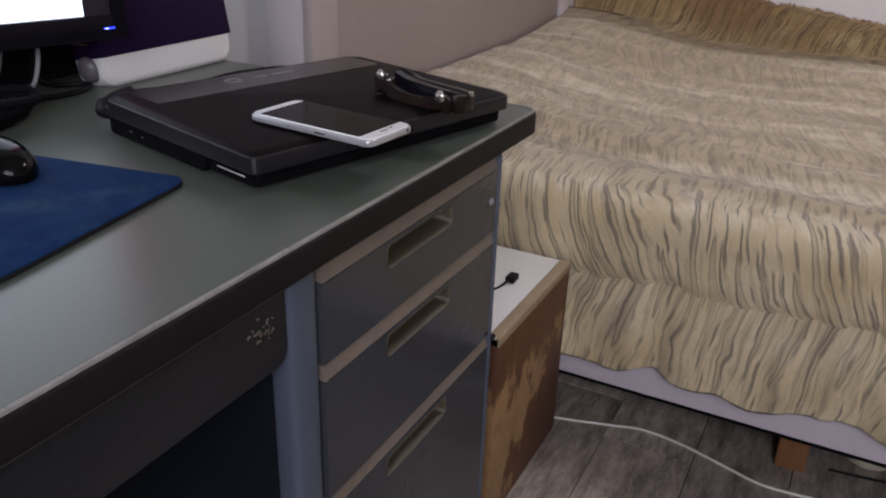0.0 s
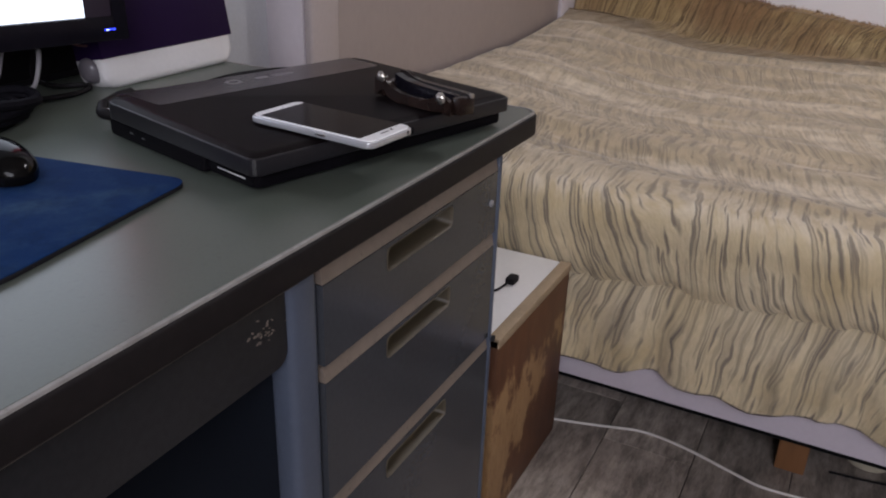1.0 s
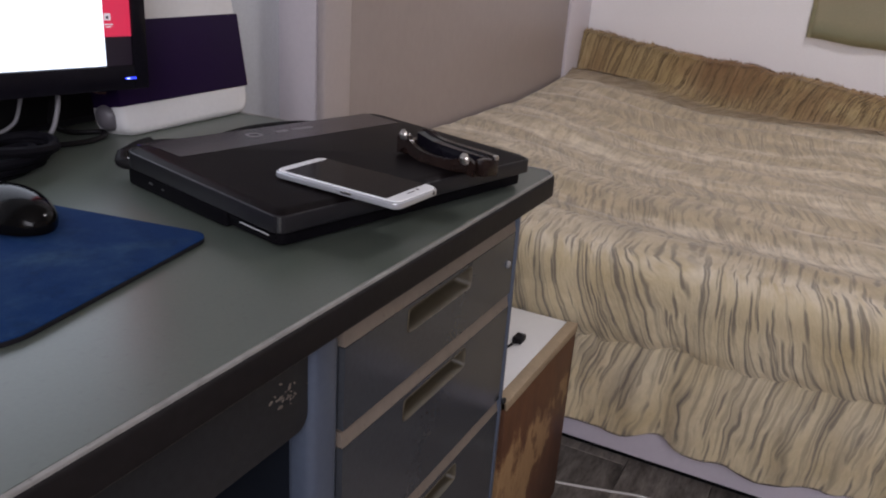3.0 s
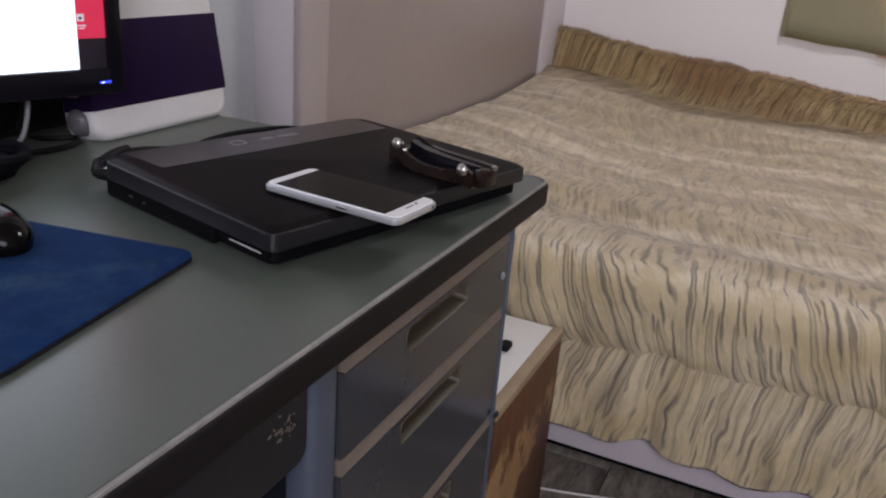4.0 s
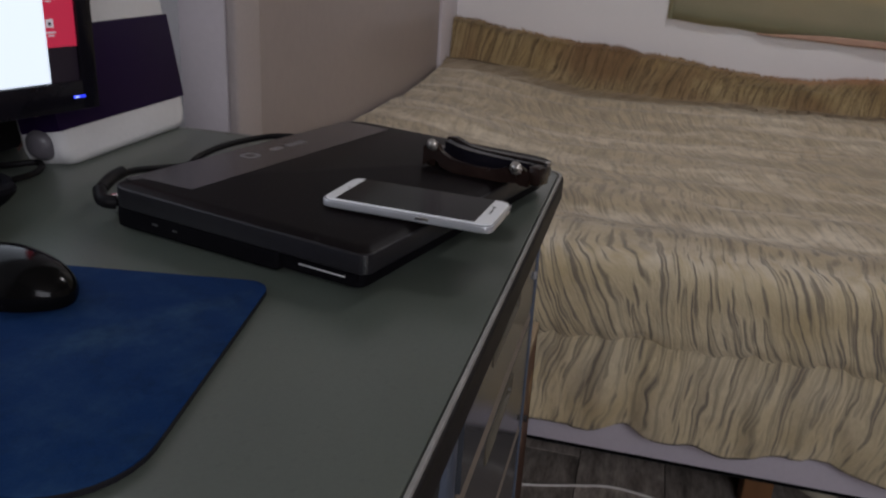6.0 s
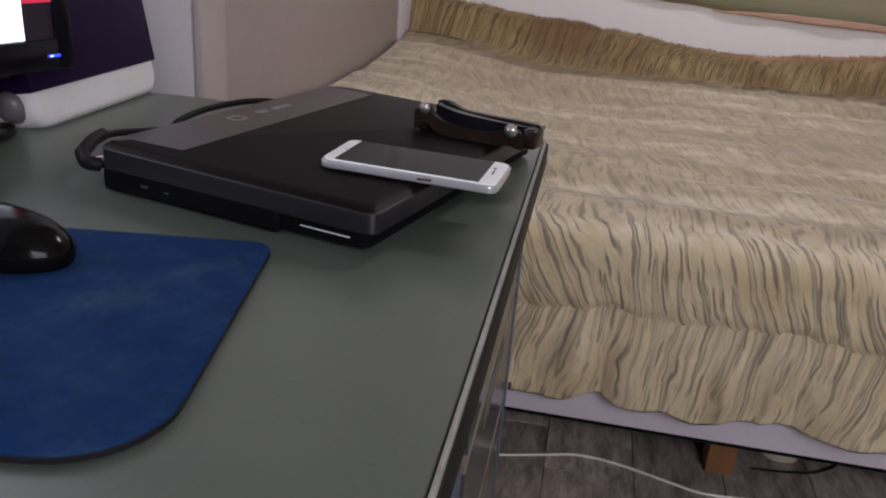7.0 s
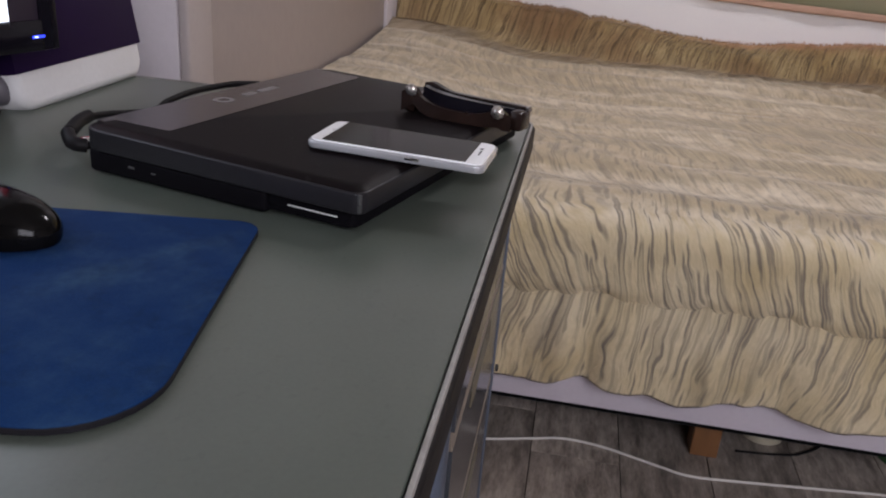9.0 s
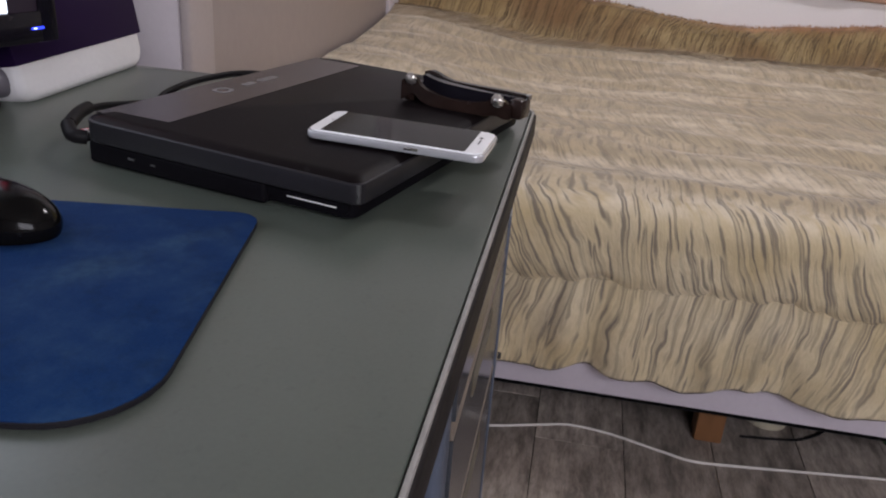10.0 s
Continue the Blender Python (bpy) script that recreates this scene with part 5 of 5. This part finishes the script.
def pile(name, count, at, uv_at, rows, cols, pick, size, width, material, parent, seed, along=1.0, aside=0.0):
    """Short plush tufts combed down the cloth; each takes its colour from the place it grows on."""
    r = random.Random(seed)
    co, faces, uvs = [], [], []
    while len(faces) < count:
        i, j = pick(r)
        a = Vector(at(i, j))
        d = Vector(at(min(i + 1.5, rows - 1.0), j)) - a
        e = Vector(at(i, min(j + 1.0, cols - 1.0))) - a
        if d.length < 1e-5 or e.length < 1e-5:
            continue
        d, e = d.normalized(), e.normalized()
        nrm = d.cross(e)
        if nrm.z < 0 or (abs(nrm.z) < 0.3 and nrm.x > 0):
            nrm = -nrm
        way = (d * along + e * (aside + r.uniform(-0.45, 0.45)) + nrm * r.uniform(0.18, 0.5)).normalized()
        ln, w = size * r.uniform(0.6, 1.3), width * r.uniform(0.6, 1.2)
        side = way.cross(nrm).normalized() * w
        base = a + nrm * 0.0004
        k = len(co)
        co += [base - side, base + side, base + way * ln * 0.6 + side * 0.7 + nrm * 0.0006, base + way * ln, base + way * ln * 0.6 - side * 0.7 + nrm * 0.0006]
        faces.append((k, k + 1, k + 2, k + 3, k + 4))
        u = uv_at(i, j)
        uvs += [u] * 5
    me = bpy.data.meshes.new(name)
    me.from_pydata([tuple(c) for c in co], [], faces)
    layer = me.uv_layers.new(name="UVMap")
    layer.data.foreach_set("uv", [c for uv in uvs for c in uv])
    me.materials.append(material)
    ob = new(name, me)
    ob.parent = parent
    ob["kind"] = "stuff"
    return ob


def span(y):
    return (BY1 + 0.004 - y) / (BY1 + 0.03 - BY0) * (COLS - 1)


pile("plush_nap", 42000, throw_at, throw_uv, ROWS, COLS, lambda r: (r.uniform(0.58, 0.995) * (ROWS - 1), r.uniform(span(0.40), span(-1.0))), 0.007, 0.0011, M["throw"], bedspread, 5)
pile("plush_nap", 50000, throw_at, throw_uv, ROWS, COLS, lambda r: (r.uniform(0.03, 0.60) * (ROWS - 1), r.uniform(span(0.62), span(-1.3))), 0.010, 0.0015, M["throw"], bedspread, 6)

CREST = [(-1.45, 0.72), (-1.06, 0.671), (-0.85, 0.652), (-0.60, 0.628), (-0.40, 0.634), (-0.22, 0.660), (-0.08, 0.674), (0.03, 0.688), (0.19, 0.698), (0.40, 0.718), (0.55, 0.744), (0.67, 0.750)]


def roll_at(i, j):
    y = BY1 + 0.008 - (BY1 + 0.03 - BY0) * j / 199
    t = i / 44
    top = interp(y, CREST) + 0.006 * noise.noise((y * 9, 0, 0)) + 0.004 * noise.noise((y * 27, 1, 0))
    lean = 0.02 * noise.noise((y * 3, 5, 0))
    toe = 0.03 * noise.noise((y * 9, 7, 0))
    xs = (1.74 + toe, 1.82 + toe, 1.89 + toe * 0.6, 1.955 + lean)
    path = [(x, bed_height(x, y) + h) for x, h in zip(xs, (-0.006, 0.003, 0.008, 0.020))] + [(2.0 + lean * 0.5, 0.60), (2.03, top - 0.012), (2.05, top), (2.078, top - 0.02), (2.082, 0.56)]
    k = t * (len(path) - 1)
    a = min(int(k), len(path) - 2)
    f = k - a
    x, z = path[a][0] * (1 - f) + path[a + 1][0] * f, path[a][1] * (1 - f) + path[a + 1][1] * f
    w = math.sin(math.pi * min(1, max(0, (t - 0.2) * 1.3)))
    d = 0.010 * noise.noise((y * 12 + t * 2, t * 3, 2.2)) + 0.007 * noise.noise((y * 34 + t * 3, t * 4, 4.2))
    return (min(x - d * w, 2.084), y, z + (0.006 * d + 0.004 * noise.noise((y * 20, t * 9, 8))) * w)


def roll_uv(i, j):
    y = BY1 + 0.008 - (BY1 + 0.03 - BY0) * j / 199
    return (0.027 + (BY1 + 0.03 - BY0) * j / 199, 1.6 + 0.5 * i / 44 - 0.05 * eased((y - 0.1) / 0.4))


blanket = tagged(sheet("rolled_blanket", 45, 200, roll_at, roll_uv, M["throw_brown"], thick=0.006), "brown tiger-striped plush bunched along the wall, shade put into its colour", "blanket")

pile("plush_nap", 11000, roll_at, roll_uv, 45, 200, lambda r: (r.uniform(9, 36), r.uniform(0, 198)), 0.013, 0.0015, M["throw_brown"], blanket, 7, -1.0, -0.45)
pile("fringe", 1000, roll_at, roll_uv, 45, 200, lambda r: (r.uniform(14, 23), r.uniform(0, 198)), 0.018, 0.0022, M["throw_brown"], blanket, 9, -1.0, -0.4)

# ---- curtain ----
BOTTOM = [(-1.62, 0.742), (-1.05, 0.747), (-0.75, 0.756), (-0.49, 0.768), (-0.30, 0.783), (-0.13, 0.797)]
curtain = thing("curtain", "green cloth curtain with a salmon hem, hanging on the white wall", "curtain")


def curtain_at(i, j):
    y = -0.128 - 1.48 * j / 99
    t = i / 49
    z0 = interp(y, BOTTOM)
    z = z0 + (2.18 - z0) * t
    return (2.075 - 0.004 * math.sin(y * 21) * (1 - 0.4 * t) - 0.004 * noise.noise((y * 6, z * 2, 0)), y + 0.004 * noise.noise((z * 5, 0, j > 96)), z)


sheet("cloth", 50, 100, curtain_at, lambda i, j: (1.48 * j / 99, 1.4 * i / 49), M["curtain"], curtain, "green curtain cloth", 0.002)


def hem_at(i, j):
    y = -0.42 - 1.19 * j / 79
    p = curtain_at(0, (-0.128 - y) / 1.48 * 99)
    return (p[0] - 0.0025, y, p[2] - 0.006 + 0.024 * i / 3 * min(1, (-0.42 - y) / 0.3 + 0.15))


sheet("hem", 4, 80, hem_at, lambda i, j: (1.19 * j / 79, 0.02 * i / 3), M["hem_orange"], curtain, "salmon coloured hem band", 0.0015)
part("edge_fold", tube([curtain_at(i, 0) for i in range(0, 50, 7)], 0.007, 8, 3), M["curtain"], curtain, "folded green edge")
part("rod", tube([(2.045, -0.06, 2.185), (2.045, -1.68, 2.185)], 0.011, 12, 1), M["white_frame"], curtain)

# ---- on the floor ----
tagged(part("white_cable", tube([(0.392, 0.60, 0.0029), (0.388, 0.30, 0.0029), (0.394, 0.10, 0.0029), (0.404, 0.035, 0.0029), (0.432, -0.057, 0.0029), (0.449, -0.12, 0.0029), (0.440, -0.20, 0.0029), (0.409, -0.30, 0.0029), (0.394, -0.36, 0.0029), (0.402, -0.45, 0.0029), (0.424, -0.62, 0.0029),
                                (0.440, -0.76, 0.0029), (0.45, -1.0, 0.0029), (0.40, -1.4, 0.0029)], 0.0029, 10, 8), M["cable_white"]), "white cable lying on the plank floor beside the bed", "cable")
tape = tagged(part("tape_roll", ring([(0.043 * math.cos(2 * math.pi * k / 40), 0.043 * math.sin(2 * math.pi * k / 40)) for k in range(40)], [(0.034 * math.cos(2 * math.pi * k / 40), 0.034 * math.sin(2 * math.pi * k / 40)) for k in range(40)], 0, 0.024, 0.003), M["cream"]), "cream plastic ring on the floor under the bed", "ring")
tape.location = (0.588, -0.528, 0.0002)
tagged(part("floor_lead", tube([(0.505, -0.463, 0.003), (0.515, -0.54, 0.003), (0.535, -0.60, 0.003), (0.60, -0.66, 0.003), (0.75, -0.70, 0.003)], 0.0024, 8, 8), M["cable_black"]), "thin black lead on the floor under the bed", "cable")
shoe = bmesh.new()
merge(shoe, outline_slab(rounded(-0.05, 0.05, -0.13, 0.13, 0.045, 8), 0, 0.018, 0.005, 2))
merge(shoe, tube([(0, -0.11, 0.03), (0, -0.05, 0.045), (0, 0.03, 0.05), (0, 0.10, 0.035)], 0.042, 14, 6, 0.6))
slip = tagged(part("slipper", shoe, M["green"]), "dark green slipper under the bed", "slipper")
slip.matrix_world = pose(0.655, -0.835, 0, 0, 0, 70)

# ---- floor planks ----
rng = random.Random(11)
PITCH, y = 0.1745, 0.80
rows_y = []
yy = -0.0525
while yy < NORTH:
    yy += PITCH
while yy > SOUTH:
    rows_y.append(yy)
    yy -= PITCH
meshes = {}
for ri, y1 in enumerate(rows_y):
    y0 = y1 - PITCH
    x = WEST - rng.uniform(0.0, 0.9)
    cuts = [x]
    while x < EAST:
        x += rng.choice((0.62, 0.78, 0.94))
        cuts.append(x)
    if abs(y1 + 0.0525) < 0.01:
        near = min(cuts, key=lambda c: abs(c - 0.394))
        cuts = [c - near + 0.394 for c in cuts]
        cuts = [cuts[0] - 0.94] + cuts + [cuts[-1] + 0.94]
    for a, b in zip(cuts, cuts[1:]):
        a2, b2 = max(a, WEST), min(b, EAST)
        ya, yb = max(y0, SOUTH), min(y1, NORTH)
        if b2 - a2 < 0.03 or yb - ya < 0.02:
            continue
        key = (round(b2 - a2, 3), round(yb - ya, 3))
        if key not in meshes:
            w, d = key[0] / 2 - 0.0006, key[1] / 2 - 0.0006
            meshes[key] = mesh_of("plank", block(-w, w, -d, d, -0.006, 0.0, 0.0004, 1), M["plank"], smooth=False)
        ob = new("plank", meshes[key])
        ob.location = ((a2 + b2) / 2, (ya + yb) / 2, 0)
        ob.parent = floor
